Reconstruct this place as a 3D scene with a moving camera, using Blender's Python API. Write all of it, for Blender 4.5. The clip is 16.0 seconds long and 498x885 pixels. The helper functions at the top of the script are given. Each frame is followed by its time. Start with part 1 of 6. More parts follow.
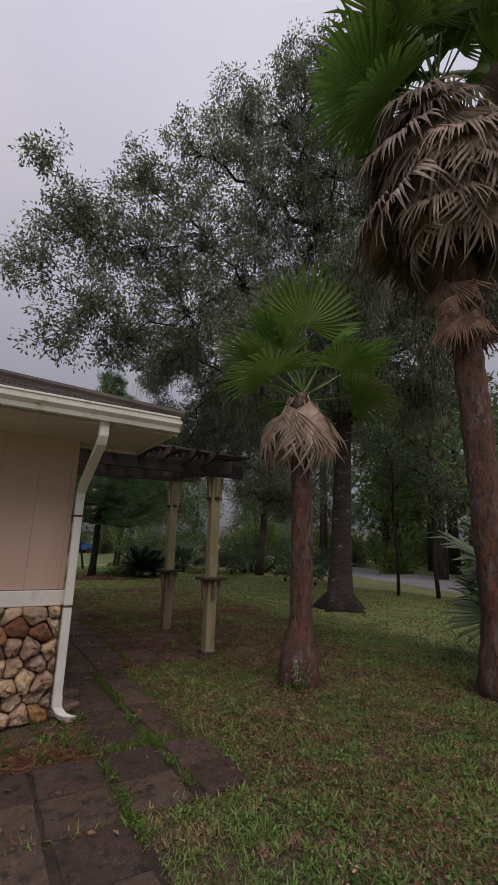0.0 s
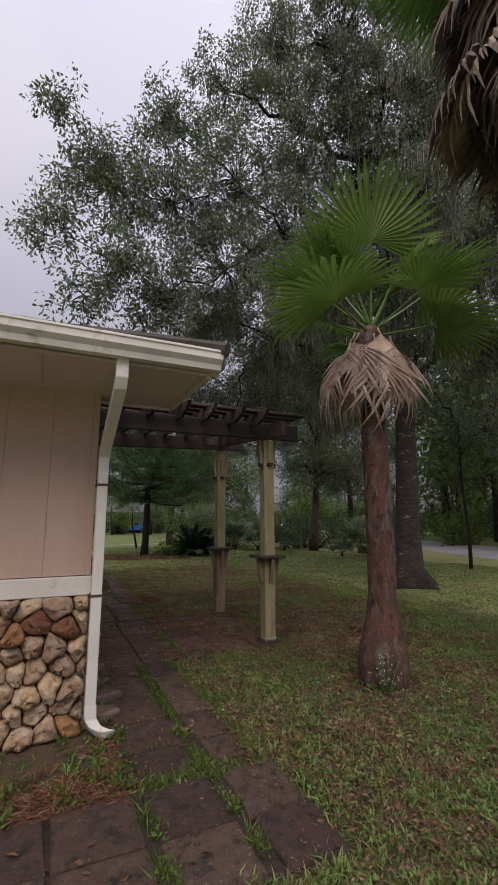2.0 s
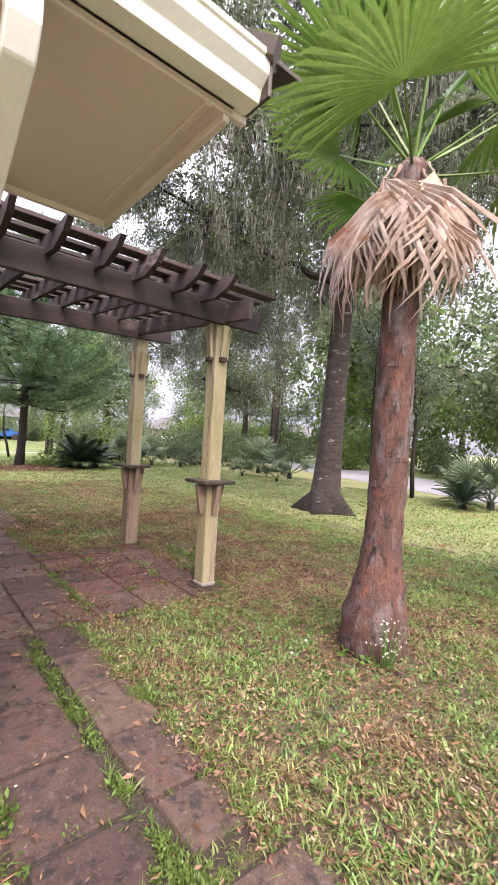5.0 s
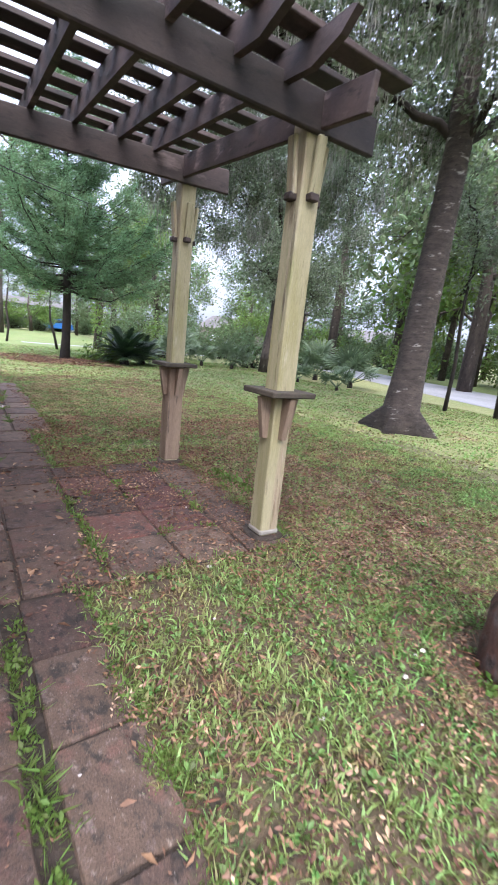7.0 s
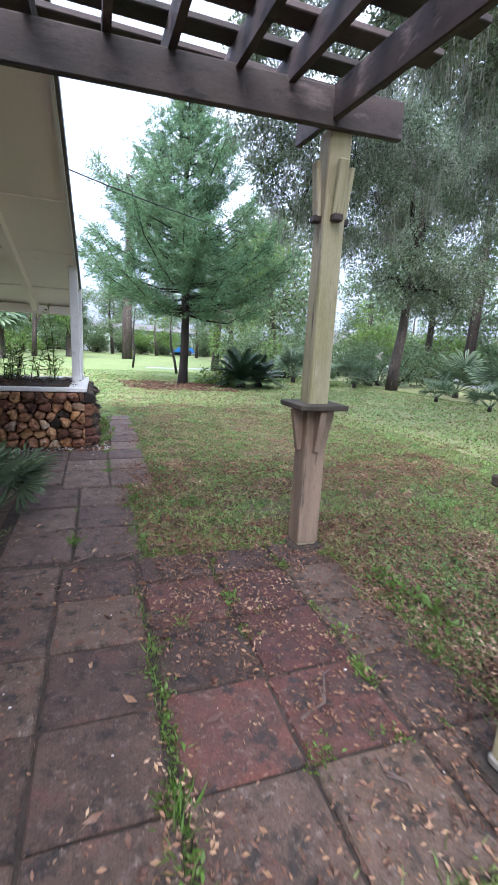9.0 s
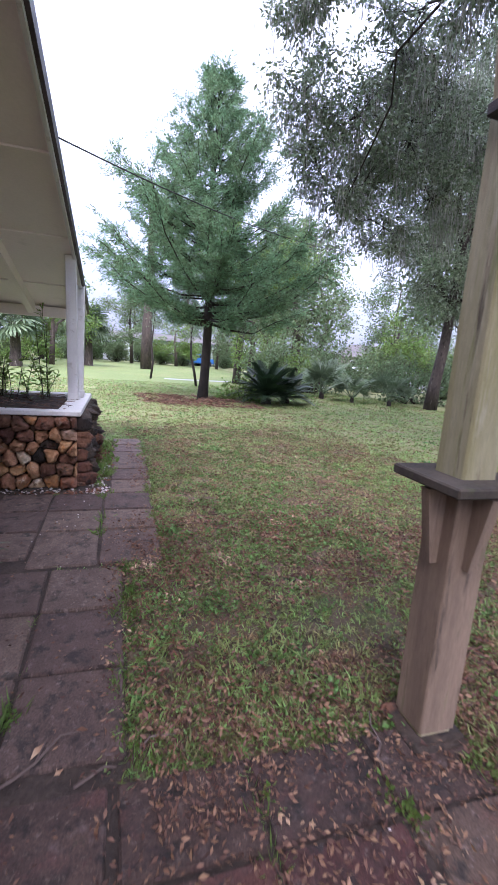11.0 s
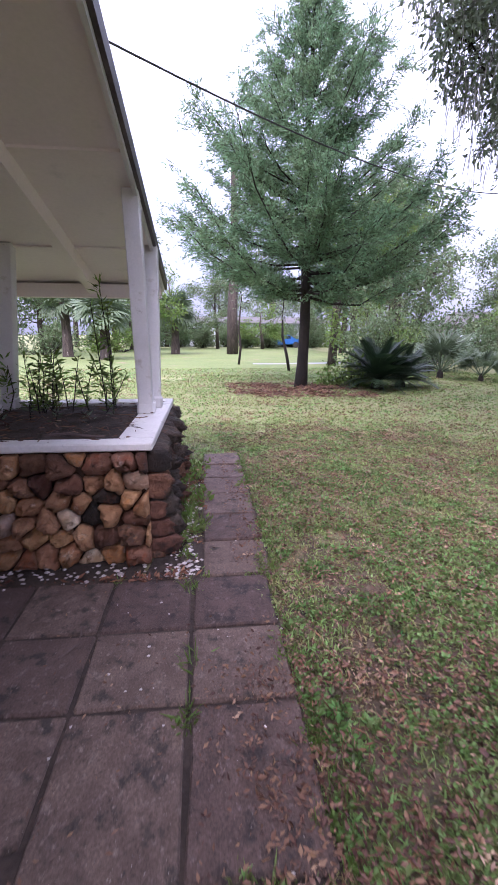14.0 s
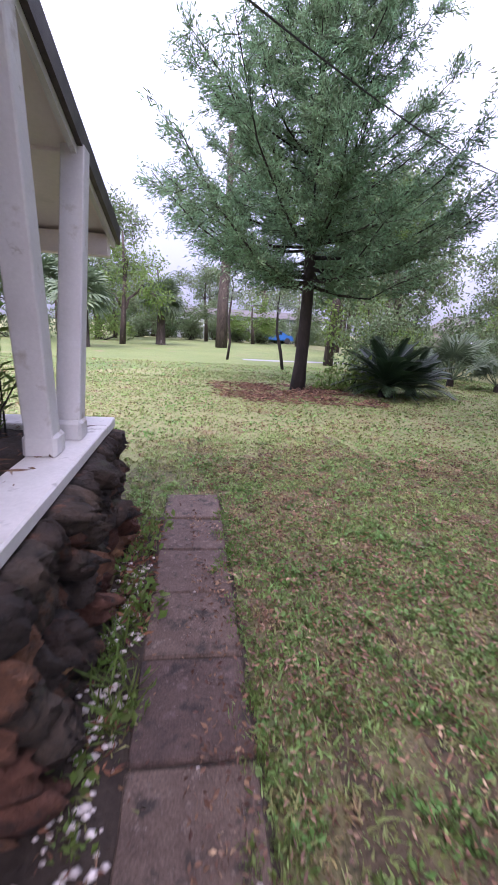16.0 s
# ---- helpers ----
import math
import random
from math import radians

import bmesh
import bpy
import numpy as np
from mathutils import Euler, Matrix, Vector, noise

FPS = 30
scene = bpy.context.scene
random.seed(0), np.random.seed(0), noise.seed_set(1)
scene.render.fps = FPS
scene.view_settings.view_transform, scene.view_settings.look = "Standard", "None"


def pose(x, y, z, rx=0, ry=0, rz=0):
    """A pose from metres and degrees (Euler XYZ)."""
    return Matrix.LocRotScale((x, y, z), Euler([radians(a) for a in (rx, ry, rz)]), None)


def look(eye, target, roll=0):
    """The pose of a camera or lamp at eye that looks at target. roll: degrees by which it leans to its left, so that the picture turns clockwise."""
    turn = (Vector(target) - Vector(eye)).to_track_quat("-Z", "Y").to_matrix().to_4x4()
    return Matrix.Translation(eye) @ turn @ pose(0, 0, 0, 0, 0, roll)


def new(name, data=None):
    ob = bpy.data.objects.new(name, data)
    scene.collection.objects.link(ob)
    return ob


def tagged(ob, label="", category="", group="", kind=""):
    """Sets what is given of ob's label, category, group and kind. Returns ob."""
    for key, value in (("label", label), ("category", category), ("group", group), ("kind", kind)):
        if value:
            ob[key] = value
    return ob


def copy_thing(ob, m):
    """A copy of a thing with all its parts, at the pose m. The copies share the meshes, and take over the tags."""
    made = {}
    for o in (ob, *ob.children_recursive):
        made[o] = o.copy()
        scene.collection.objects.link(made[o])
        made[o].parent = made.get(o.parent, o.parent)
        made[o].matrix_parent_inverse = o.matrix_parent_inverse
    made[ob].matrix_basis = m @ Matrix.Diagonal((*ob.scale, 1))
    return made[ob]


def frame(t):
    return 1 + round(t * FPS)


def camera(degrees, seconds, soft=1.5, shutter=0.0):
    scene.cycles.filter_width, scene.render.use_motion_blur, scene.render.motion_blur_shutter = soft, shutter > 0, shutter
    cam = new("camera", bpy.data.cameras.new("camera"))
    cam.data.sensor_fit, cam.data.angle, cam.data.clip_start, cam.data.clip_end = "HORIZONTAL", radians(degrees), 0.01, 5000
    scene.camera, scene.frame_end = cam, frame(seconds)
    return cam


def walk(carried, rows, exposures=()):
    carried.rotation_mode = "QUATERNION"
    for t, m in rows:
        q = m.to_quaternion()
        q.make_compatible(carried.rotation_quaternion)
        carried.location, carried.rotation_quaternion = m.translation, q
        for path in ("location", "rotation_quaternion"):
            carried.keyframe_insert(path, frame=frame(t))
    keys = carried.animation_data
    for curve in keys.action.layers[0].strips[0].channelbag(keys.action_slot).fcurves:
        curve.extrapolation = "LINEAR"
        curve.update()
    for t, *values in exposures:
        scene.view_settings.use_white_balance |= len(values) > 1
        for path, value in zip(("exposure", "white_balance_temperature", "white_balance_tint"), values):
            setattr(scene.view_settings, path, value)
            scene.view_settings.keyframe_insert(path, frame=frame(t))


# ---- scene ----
cam = camera(59.1, 16.0, shutter=0.35)
METRES, EYE, TILT, LEAN, TURN = 10.58, 1.49, 2.6, 0.0, -30.9
ROWS = [
    (0.0, 0.0, 0.0, 0.0, -0.31, 10.59, -1.65),
    (0.5, 0.003, 0.0178, -0.0026, 1.01, 10.07, -0.53),
    (1.0, 0.0045, 0.0384, -0.0053, 5.24, 8.0, 0.69),
    (1.5, -0.0067, 0.0636, -0.0052, 5.79, 7.65, 0.61),
    (2.0, -0.0124, 0.0908, -0.0087, 5.97, 7.6, 0.4),
    (2.5, -0.0205, 0.1201, -0.0106, 5.88, 6.52, -0.23),
    (3.0, -0.0359, 0.1456, -0.0127, 1.53, 2.33, -2.13),
    (5.5, -0.0784, 0.2541, -0.0203, -8.92, -4.87, -4.54),
    (6.0, -0.0794, 0.2864, -0.0238, -5.22, -9.66, -5.53),
    (6.5, -0.0844, 0.3185, -0.0277, -3.66, -11.89, -5.52),
    (7.0, -0.0781, 0.3512, -0.0319, -1.93, -15.7, -6.08),
    (7.5, -0.0824, 0.3849, -0.0329, 4.17, -16.34, -4.87),
    (8.0, -0.091, 0.4212, -0.0334, 8.29, -15.57, -3.87),
    (8.5, -0.0972, 0.4584, -0.0333, 12.05, -14.6, -2.71),
    (9.0, -0.1122, 0.491, -0.0337, 12.3, -14.74, -2.53),
    (11.5, -0.1746, 0.6483, -0.0401, 16.06, -13.24, -3.84),
    (12.0, -0.1863, 0.6785, -0.042, 17.33, -14.83, -4.31),
    (12.5, -0.209, 0.6991, -0.0443, 17.76, -15.41, -4.23),
    (13.0, -0.2231, 0.7252, -0.0453, 22.25, -15.62, -2.99),
    (13.5, -0.2419, 0.7499, -0.046, 26.36, -15.84, -1.63),
    (14.0, -0.2605, 0.7723, -0.0469, 25.17, -16.11, 0.85),
    (14.5, -0.2721, 0.8051, -0.0509, 24.62, -16.08, 1.0),
    (15.0, -0.2928, 0.839, -0.0536, 23.79, -16.61, 0.83),
    (15.5, -0.3097, 0.8742, -0.0552, 23.72, -16.93, -1.29),
    (16.0, -0.3299, 0.9141, -0.0586, 24.04, -16.78, -2.17),
]
EXPOSURES = [(0.0, -0.52, 7050, 18), (1.5, -0.37, 7050, 18), (2.2, 0.0, 7000, 17), (2.7, 0.6, 7000, 16), (3.2, 1.34, 7000, 17), (5.3, 2.13, 6800, 22), (6.0, 2.1, 6350, 17), (7.5, 2.1, 5900, 14), (9.0, 2.17, 5650, 12),
             (11.5, 1.8, 5750, 28), (12.5, 1.7, 5800, 31), (13.5, 1.93, 5800, 33), (14.5, 1.74, 5850, 35), (16.0, 1.64, 5950, 35)]
walk(cam, [(t, pose(0, 0, EYE, TILT, LEAN, TURN) @ pose(METRES * x, METRES * y, METRES * z, 90 + pitch, roll, yaw)) for t, x, y, z, yaw, pitch, roll in ROWS], EXPOSURES)

# ---- world, sun, exposure ----
world = bpy.data.worlds.new("overcast_sky")
scene.world = world
world.use_nodes = True
wn, wl = world.node_tree.nodes, world.node_tree.links
sky = wn.new("ShaderNodeTexSky")
sky.sky_type, sky.sun_disc, sky.sun_elevation, sky.sun_rotation = "NISHITA", False, radians(52), radians(199)
sky.air_density, sky.dust_density = 1.0, 4.0
cloud_noise = wn.new("ShaderNodeTexNoise")
cloud_noise.inputs["Scale"].default_value, cloud_noise.inputs["Detail"].default_value = 2.2, 5
cloud_ramp = wn.new("ShaderNodeValToRGB")
cloud_ramp.color_ramp.elements[0].position, cloud_ramp.color_ramp.elements[1].position = 0.3, 0.75
cloud_ramp.color_ramp.elements[0].color = (0.70, 0.765, 0.97, 1)
cloud_ramp.color_ramp.elements[1].color = (0.85, 0.88, 1.0, 1)
cloud_gain = wn.new("ShaderNodeVectorMath")
cloud_gain.operation = "SCALE"
cover = wn.new("ShaderNodeMix")
cover.data_type = "RGBA"
cover.inputs["Factor"].default_value = 0.85
# the overcast is thin overhead, where the sun stands behind it, and dimmer towards the horizon
toward = wn.new("ShaderNodeTexCoord")
height = wn.new("ShaderNodeSeparateXYZ")
overhead = wn.new("ShaderNodeMapRange")
overhead.inputs["From Min"].default_value, overhead.inputs["From Max"].default_value = 0.0, 1.0
overhead.inputs["To Min"].default_value, overhead.inputs["To Max"].default_value = 2.3, 15.0
wl.new(toward.outputs["Generated"], height.inputs[0])
wl.new(height.outputs["Z"], overhead.inputs["Value"])
wl.new(overhead.outputs["Result"], cloud_gain.inputs["Scale"])
wl.new(cloud_noise.outputs["Fac"], cloud_ramp.inputs["Fac"])
wl.new(cloud_ramp.outputs["Color"], cloud_gain.inputs[0])
wl.new(sky.outputs["Color"], cover.inputs["A"])
wl.new(cloud_gain.outputs["Vector"], cover.inputs["B"])
wl.new(cover.outputs["Result"], wn["Background"].inputs["Color"])
wn["Background"].inputs["Strength"].default_value = 0.1
sun = bpy.data.lights.new("sun", "SUN")
sun.energy, sun.angle, sun.color = 2.0, radians(45), (1.0, 0.93, 0.82)
new("sun", sun).matrix_world = look((-6, -17, 23), (0, 0, 0))


# ---- materials ----
def material(name, c1, c2, rough=0.8, scale=6.0, fine=60.0, bump=0.3, spots=None, jitter="", amount=0.25, hue=0.0,
             stretch=(1, 1, 1), metal=0.0, leaf=0.0, where="Object", depth=0.01, speck=0.2):
    """Two colours in large patches, darker and lighter grain, relief, stains (spots: colour, scale, level) and a jitter from piece to piece."""
    m = bpy.data.materials.new(name)
    m.use_nodes = True
    n, l = m.node_tree.nodes, m.node_tree.links
    p = n["Principled BSDF"]
    if where == "World":
        at = n.new("ShaderNodeNewGeometry").outputs["Position"]
    else:
        at = n.new("ShaderNodeTexCoord").outputs["Object"]
    mapping = n.new("ShaderNodeMapping")
    mapping.inputs["Scale"].default_value = stretch
    l.new(at, mapping.inputs["Vector"])
    at = mapping.outputs["Vector"]
    if jitter == "object" and where == "Object":
        shift = n.new("ShaderNodeVectorMath")
        info = n.new("ShaderNodeObjectInfo")
        mul = n.new("ShaderNodeMath")
        mul.operation = "MULTIPLY"
        mul.inputs[1].default_value = 40
        l.new(info.outputs["Random"], mul.inputs[0])
        l.new(at, shift.inputs[0])
        l.new(mul.outputs[0], shift.inputs[1])
        at = shift.outputs[0]

    def noise_tex(s, detail=4.0, roughness=0.6):
        t = n.new("ShaderNodeTexNoise")
        t.inputs["Scale"].default_value, t.inputs["Detail"].default_value, t.inputs["Roughness"].default_value = s, detail, roughness
        l.new(at, t.inputs["Vector"])
        return t.outputs["Fac"]

    def ramp(fac, lo, hi, a=0.0, b=1.0):
        r = n.new("ShaderNodeMapRange")
        r.inputs["From Min"].default_value, r.inputs["From Max"].default_value = lo, hi
        r.inputs["To Min"].default_value, r.inputs["To Max"].default_value = a, b
        l.new(fac, r.inputs["Value"])
        return r.outputs["Result"]

    def mixed(fac, a, b, kind="MIX"):
        x = n.new("ShaderNodeMix")
        x.data_type, x.blend_type = "RGBA", kind
        for socket, value in (("Factor", fac), ("A", a), ("B", b)):
            if isinstance(value, (int, float)):
                x.inputs[socket].default_value = value
            elif isinstance(value, tuple):
                x.inputs[socket].default_value = (*value, 1)
            else:
                l.new(value, x.inputs[socket])
        return x.outputs["Result"]

    col = mixed(ramp(noise_tex(scale), 0.35, 0.65), c1, c2)
    grain = noise_tex(fine, 6.0, 0.7)
    for c3, s3, level in spots or ():
        col = mixed(ramp(noise_tex(s3, 5.0, 0.65), level, level + 0.12), col, c3)
    hsv = n.new("ShaderNodeHueSaturation")
    l.new(col, hsv.inputs["Color"])
    value = ramp(grain, 0.3, 0.7, 1 - speck, 1 + speck)
    if jitter:
        rnd = n.new("ShaderNodeObjectInfo").outputs["Random"] if jitter == "object" else n.new("ShaderNodeNewGeometry").outputs["Random Per Island"]
        vary = n.new("ShaderNodeMath")
        vary.operation = "MULTIPLY"
        l.new(value, vary.inputs[0])
        l.new(ramp(rnd, 0, 1, 1 - amount, 1 + amount), vary.inputs[1])
        value = vary.outputs[0]
        if hue:
            l.new(ramp(rnd, 0, 1, 0.5 - hue, 0.5 + hue), hsv.inputs["Hue"])
    l.new(value, hsv.inputs["Value"])
    l.new(hsv.outputs["Color"], p.inputs["Base Color"])
    p.inputs["Roughness"].default_value, p.inputs["Metallic"].default_value = rough, metal
    if bump:
        b = n.new("ShaderNodeBump")
        b.inputs["Strength"].default_value, b.inputs["Distance"].default_value = bump, depth
        l.new(grain, b.inputs["Height"])
        l.new(b.outputs["Normal"], p.inputs["Normal"])
    if leaf:
        thin = n.new("ShaderNodeBsdfTranslucent")
        l.new(hsv.outputs["Color"], thin.inputs["Color"])
        both = n.new("ShaderNodeMixShader")
        both.inputs["Fac"].default_value = leaf
        l.new(p.outputs[0], both.inputs[1])
        l.new(thin.outputs[0], both.inputs[2])
        l.new(both.outputs[0], n["Material Output"].inputs["Surface"])
    return m


GROUND = material("lawn_ground", (0.175, 0.2, 0.075), (0.23, 0.225, 0.1), 0.95, 0.55, 45, 0.6, [((0.22, 0.165, 0.1), 1.3, 0.6), ((0.12, 0.13, 0.05), 9.0, 0.54), ((0.25, 0.195, 0.12), 5.0, 0.62)], where="World", depth=0.02, speck=0.4)
THINLAWN = material("thin_lawn_soil", (0.12, 0.115, 0.052), (0.165, 0.145, 0.072), 0.95, 0.9, 45, 0.8, [((0.17, 0.115, 0.07), 1.7, 0.56), ((0.06, 0.055, 0.028), 8.0, 0.53), ((0.22, 0.15, 0.1), 11.0, 0.6)], where="World", depth=0.03, speck=0.45)
THATCH = material("bare_soil_and_thatch", (0.075, 0.055, 0.034), (0.12, 0.085, 0.052), 0.95, 1.2, 45, 0.9, [((0.035, 0.028, 0.018), 7.0, 0.53), ((0.08, 0.1, 0.04), 1.7, 0.56), ((0.17, 0.115, 0.08), 12.0, 0.58)], where="World", depth=0.03, speck=0.5)
BLADE = material("grass_blade", (0.165, 0.265, 0.07), (0.265, 0.31, 0.105), 0.6, 0.8, 20, 0, [((0.32, 0.2, 0.125), 1.3, 0.56), ((0.07, 0.155, 0.04), 3.2, 0.55), ((0.29, 0.17, 0.11), 4.5, 0.545)], "island", 0.6, 0.045, leaf=0.45, where="World")
ROAD = material("asphalt", (0.2, 0.2, 0.22), (0.26, 0.26, 0.28), 0.8, 0.4, 30, 0.3, where="World")
PAVER = material("concrete_paver", (0.056, 0.035, 0.028), (0.09, 0.056, 0.043), 0.85, 4, 55, 0.8, [((0.11, 0.077, 0.07), 7, 0.56), ((0.022, 0.017, 0.015), 5, 0.52), ((0.16, 0.12, 0.1), 14, 0.6), ((0.1, 0.05, 0.042), 3, 0.56), ((0.055, 0.06, 0.03), 4, 0.65), ((0.02, 0.017, 0.017), 26, 0.62), ((0.36, 0.32, 0.3), 48, 0.65)], "object", 0.35, 0.012, depth=0.01, speck=0.5)
# paler version of the concrete paver, laid on the path past the patio
PALE_PAVER = material("pale_concrete_paver", (0.075, 0.049, 0.041), (0.115, 0.077, 0.063), 0.85, 4, 55, 0.8, [((0.14, 0.1, 0.088), 7, 0.57), ((0.034, 0.026, 0.023), 5, 0.53), ((0.18, 0.138, 0.12), 14, 0.6), ((0.03, 0.025, 0.024), 26, 0.63), ((0.4, 0.36, 0.34), 48, 0.65)], "object", 0.3, 0.012, depth=0.01, speck=0.5)
RED_PAVER = material("red_concrete_paver", (0.1, 0.036, 0.03), (0.062, 0.032, 0.028), 0.85, 4, 55, 0.8, [((0.115, 0.065, 0.055), 7, 0.57), ((0.028, 0.021, 0.02), 5, 0.51), ((0.16, 0.12, 0.11), 14, 0.61), ((0.36, 0.32, 0.3), 48, 0.66)], "object", 0.3, 0.01, depth=0.01, speck=0.5)
SLAB = material("concrete_pad", (0.085, 0.06, 0.053), (0.13, 0.092, 0.08), 0.8, 1.5, 60, 0.4, [((0.09, 0.07, 0.065), 2.5, 0.55)], depth=0.004)
SIDING = material("pink_beige_siding", (0.45, 0.32, 0.27), (0.50, 0.36, 0.305), 0.75, 1.2, 80, 0.25, [((0.3, 0.2, 0.16), 2.0, 0.64)], stretch=(4, 4, 0.4), depth=0.002, speck=0.07)
WHITE = material("white_paint", (0.6, 0.585, 0.575), (0.7, 0.685, 0.675), 0.55, 2.5, 70, 0.1, [((0.4, 0.36, 0.31), 5, 0.6), ((0.25, 0.21, 0.17), 11, 0.68)], depth=0.002, speck=0.06)
COPING = material("weathered_white_coping", (0.62, 0.6, 0.58), (0.72, 0.7, 0.68), 0.7, 3, 50, 0.3, [((0.22, 0.2, 0.18), 6, 0.6)], depth=0.003, speck=0.08)
SOFFIT = material("cream_soffit", (0.5, 0.43, 0.41), (0.55, 0.48, 0.455), 0.7, 1.0, 40, 0.1, [((0.42, 0.34, 0.29), 1.6, 0.62), ((0.3, 0.2, 0.15), 3.0, 0.7)], depth=0.002, speck=0.05)
# porch underside: light bounced off the ground is put into this paler colour
CEILING = material("bounce_paled_porch_ceiling", (0.77, 0.69, 0.65), (0.82, 0.74, 0.7), 0.7, 0.8, 40, 0.1, [((0.62, 0.56, 0.52), 1.5, 0.64)], depth=0.002, speck=0.04)
SHINGLE = material("brown_shingle", (0.05, 0.042, 0.04), (0.085, 0.07, 0.062), 0.95, 3, 120, 0.7, None, "island", 0.35, depth=0.004)
MORTAR = material("mortar", (0.17, 0.1, 0.07), (0.32, 0.22, 0.16), 0.95, 6, 60, 0.6, [((0.08, 0.035, 0.022), 9, 0.56)], depth=0.008)
DARK_MORTAR = material("dark_joint_rubble", (0.06, 0.028, 0.018), (0.11, 0.055, 0.035), 0.95, 6, 60, 0.6, depth=0.01)
FIELDSTONE = material("pale_fieldstone", (0.5, 0.31, 0.185), (0.68, 0.54, 0.41), 0.85, 7, 17, 1.0, [((0.2, 0.085, 0.05), 8, 0.57), ((0.55, 0.24, 0.07), 5, 0.62), ((0.72, 0.64, 0.54), 11, 0.57)], "object", 0.28, 0.016, depth=0.05)
REDSTONE = material("rust_fieldstone", (0.27, 0.115, 0.055), (0.5, 0.28, 0.155), 0.85, 8, 17, 1.0, [((0.1, 0.052, 0.04), 8, 0.58), ((0.62, 0.5, 0.4), 9, 0.61), ((0.48, 0.17, 0.05), 5, 0.56)], "object", 0.45, 0.016, depth=0.05)
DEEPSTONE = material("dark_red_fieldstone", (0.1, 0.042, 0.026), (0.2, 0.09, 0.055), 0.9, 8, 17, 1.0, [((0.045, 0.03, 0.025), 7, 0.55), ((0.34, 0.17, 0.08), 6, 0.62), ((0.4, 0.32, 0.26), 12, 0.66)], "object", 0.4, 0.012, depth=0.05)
# moss and rust spots on a near-black base that holds the planter side's shade
BLACKSTONE = material("shade_dark_mossy_fieldstone", (0.03, 0.024, 0.02), (0.075, 0.05, 0.037), 0.9, 8, 17, 1.0, [((0.17, 0.075, 0.042), 6, 0.57), ((0.05, 0.055, 0.03), 9, 0.6), ((0.012, 0.01, 0.009), 14, 0.56)], "object", 0.4, 0.01, depth=0.05)
STONEGREY = material("grey_brown_stone", (0.1, 0.075, 0.065), (0.19, 0.14, 0.12), 0.9, 7, 30, 0.8, [((0.05, 0.05, 0.03), 6, 0.58)], "object", 0.3, depth=0.01)
POST = material("algae_stained_post", (0.25, 0.225, 0.115), (0.36, 0.32, 0.22), 0.8, 1.8, 50, 0.5, [((0.24, 0.175, 0.12), 1.6, 0.53), ((0.42, 0.38, 0.31), 3, 0.6), ((0.16, 0.17, 0.06), 2.2, 0.58), ((0.07, 0.052, 0.035), 4, 0.59)], stretch=(5, 5, 0.5), depth=0.004)
DARKWOOD = material("weathered_dark_wood", (0.017, 0.0115, 0.0115), (0.056, 0.037, 0.035), 0.75, 2.5, 45, 0.5, [((0.17, 0.125, 0.12), 2.2, 0.6), ((0.01, 0.008, 0.008), 5, 0.55)], "object", 0.35, stretch=(0.7, 1, 2.2), depth=0.004)
MOSSWOOD = material("mossy_dark_board", (0.03, 0.024, 0.02), (0.07, 0.055, 0.04), 0.9, 6, 60, 0.6, [((0.06, 0.065, 0.025), 5, 0.6)], depth=0.004)
OLDWOOD = material("weathered_brown_wood", (0.15, 0.105, 0.075), (0.25, 0.18, 0.13), 0.85, 2, 45, 0.5, [((0.07, 0.05, 0.036), 4, 0.57), ((0.2, 0.2, 0.09), 2, 0.6)], stretch=(5, 5, 0.5), depth=0.004)
PALMBARK = material("red_brown_palm_trunk", (0.06, 0.032, 0.027), (0.13, 0.056, 0.04), 0.85, 5.0, 26, 1.0, [((0.22, 0.07, 0.045), 4, 0.58), ((0.14, 0.112, 0.108), 6, 0.51), ((0.022, 0.014, 0.012), 11, 0.53)], stretch=(1.6, 1.6, 0.7), depth=0.02)
BARK = material("grey_brown_bark", (0.04, 0.031, 0.027), (0.08, 0.062, 0.053), 0.95, 5, 24, 1.0, [((0.02, 0.016, 0.014), 14, 0.54), ((0.28, 0.26, 0.24), 9, 0.62)], stretch=(1, 1, 0.35), depth=0.03)
OAKBARK = material("lichen_ringed_oak_bark", (0.032, 0.025, 0.022), (0.07, 0.053, 0.046), 0.95, 5, 24, 1.0, [((0.018, 0.014, 0.012), 12, 0.54), ((0.34, 0.32, 0.3), 4, 0.61)], stretch=(1, 1, 2.6), depth=0.03)
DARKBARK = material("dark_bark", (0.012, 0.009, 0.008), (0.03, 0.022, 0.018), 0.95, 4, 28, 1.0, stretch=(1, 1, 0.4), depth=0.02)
OAKLEAF = material("oak_leaf", (0.115, 0.155, 0.09), (0.175, 0.215, 0.14), 0.42, 0.9, 12, 0, None, "island", 0.5, 0.02, leaf=0.45, where="World")
FARLEAF = material("woodland_leaf", (0.1, 0.155, 0.068), (0.165, 0.215, 0.105), 0.6, 0.25, 8, 0, [((0.19, 0.19, 0.13), 0.5, 0.6)], "island", 0.45, 0.03, leaf=0.45, where="World")
BRIGHTLEAF = material("bright_leaf", (0.105, 0.18, 0.035), (0.16, 0.235, 0.058), 0.55, 0.8, 10, 0, None, "island", 0.35, 0.02, leaf=0.5, where="World")
CEDARLEAF = material("cedar_needle", (0.105, 0.195, 0.1), (0.165, 0.255, 0.135), 0.95, 0.7, 10, 0, None, "island", 0.5, 0.025, leaf=0.45, where="World")
MOSS = material("spanish_moss", (0.22, 0.225, 0.2), (0.31, 0.31, 0.28), 0.95, 2, 20, 0, None, "island", 0.3, leaf=0.2, where="World")
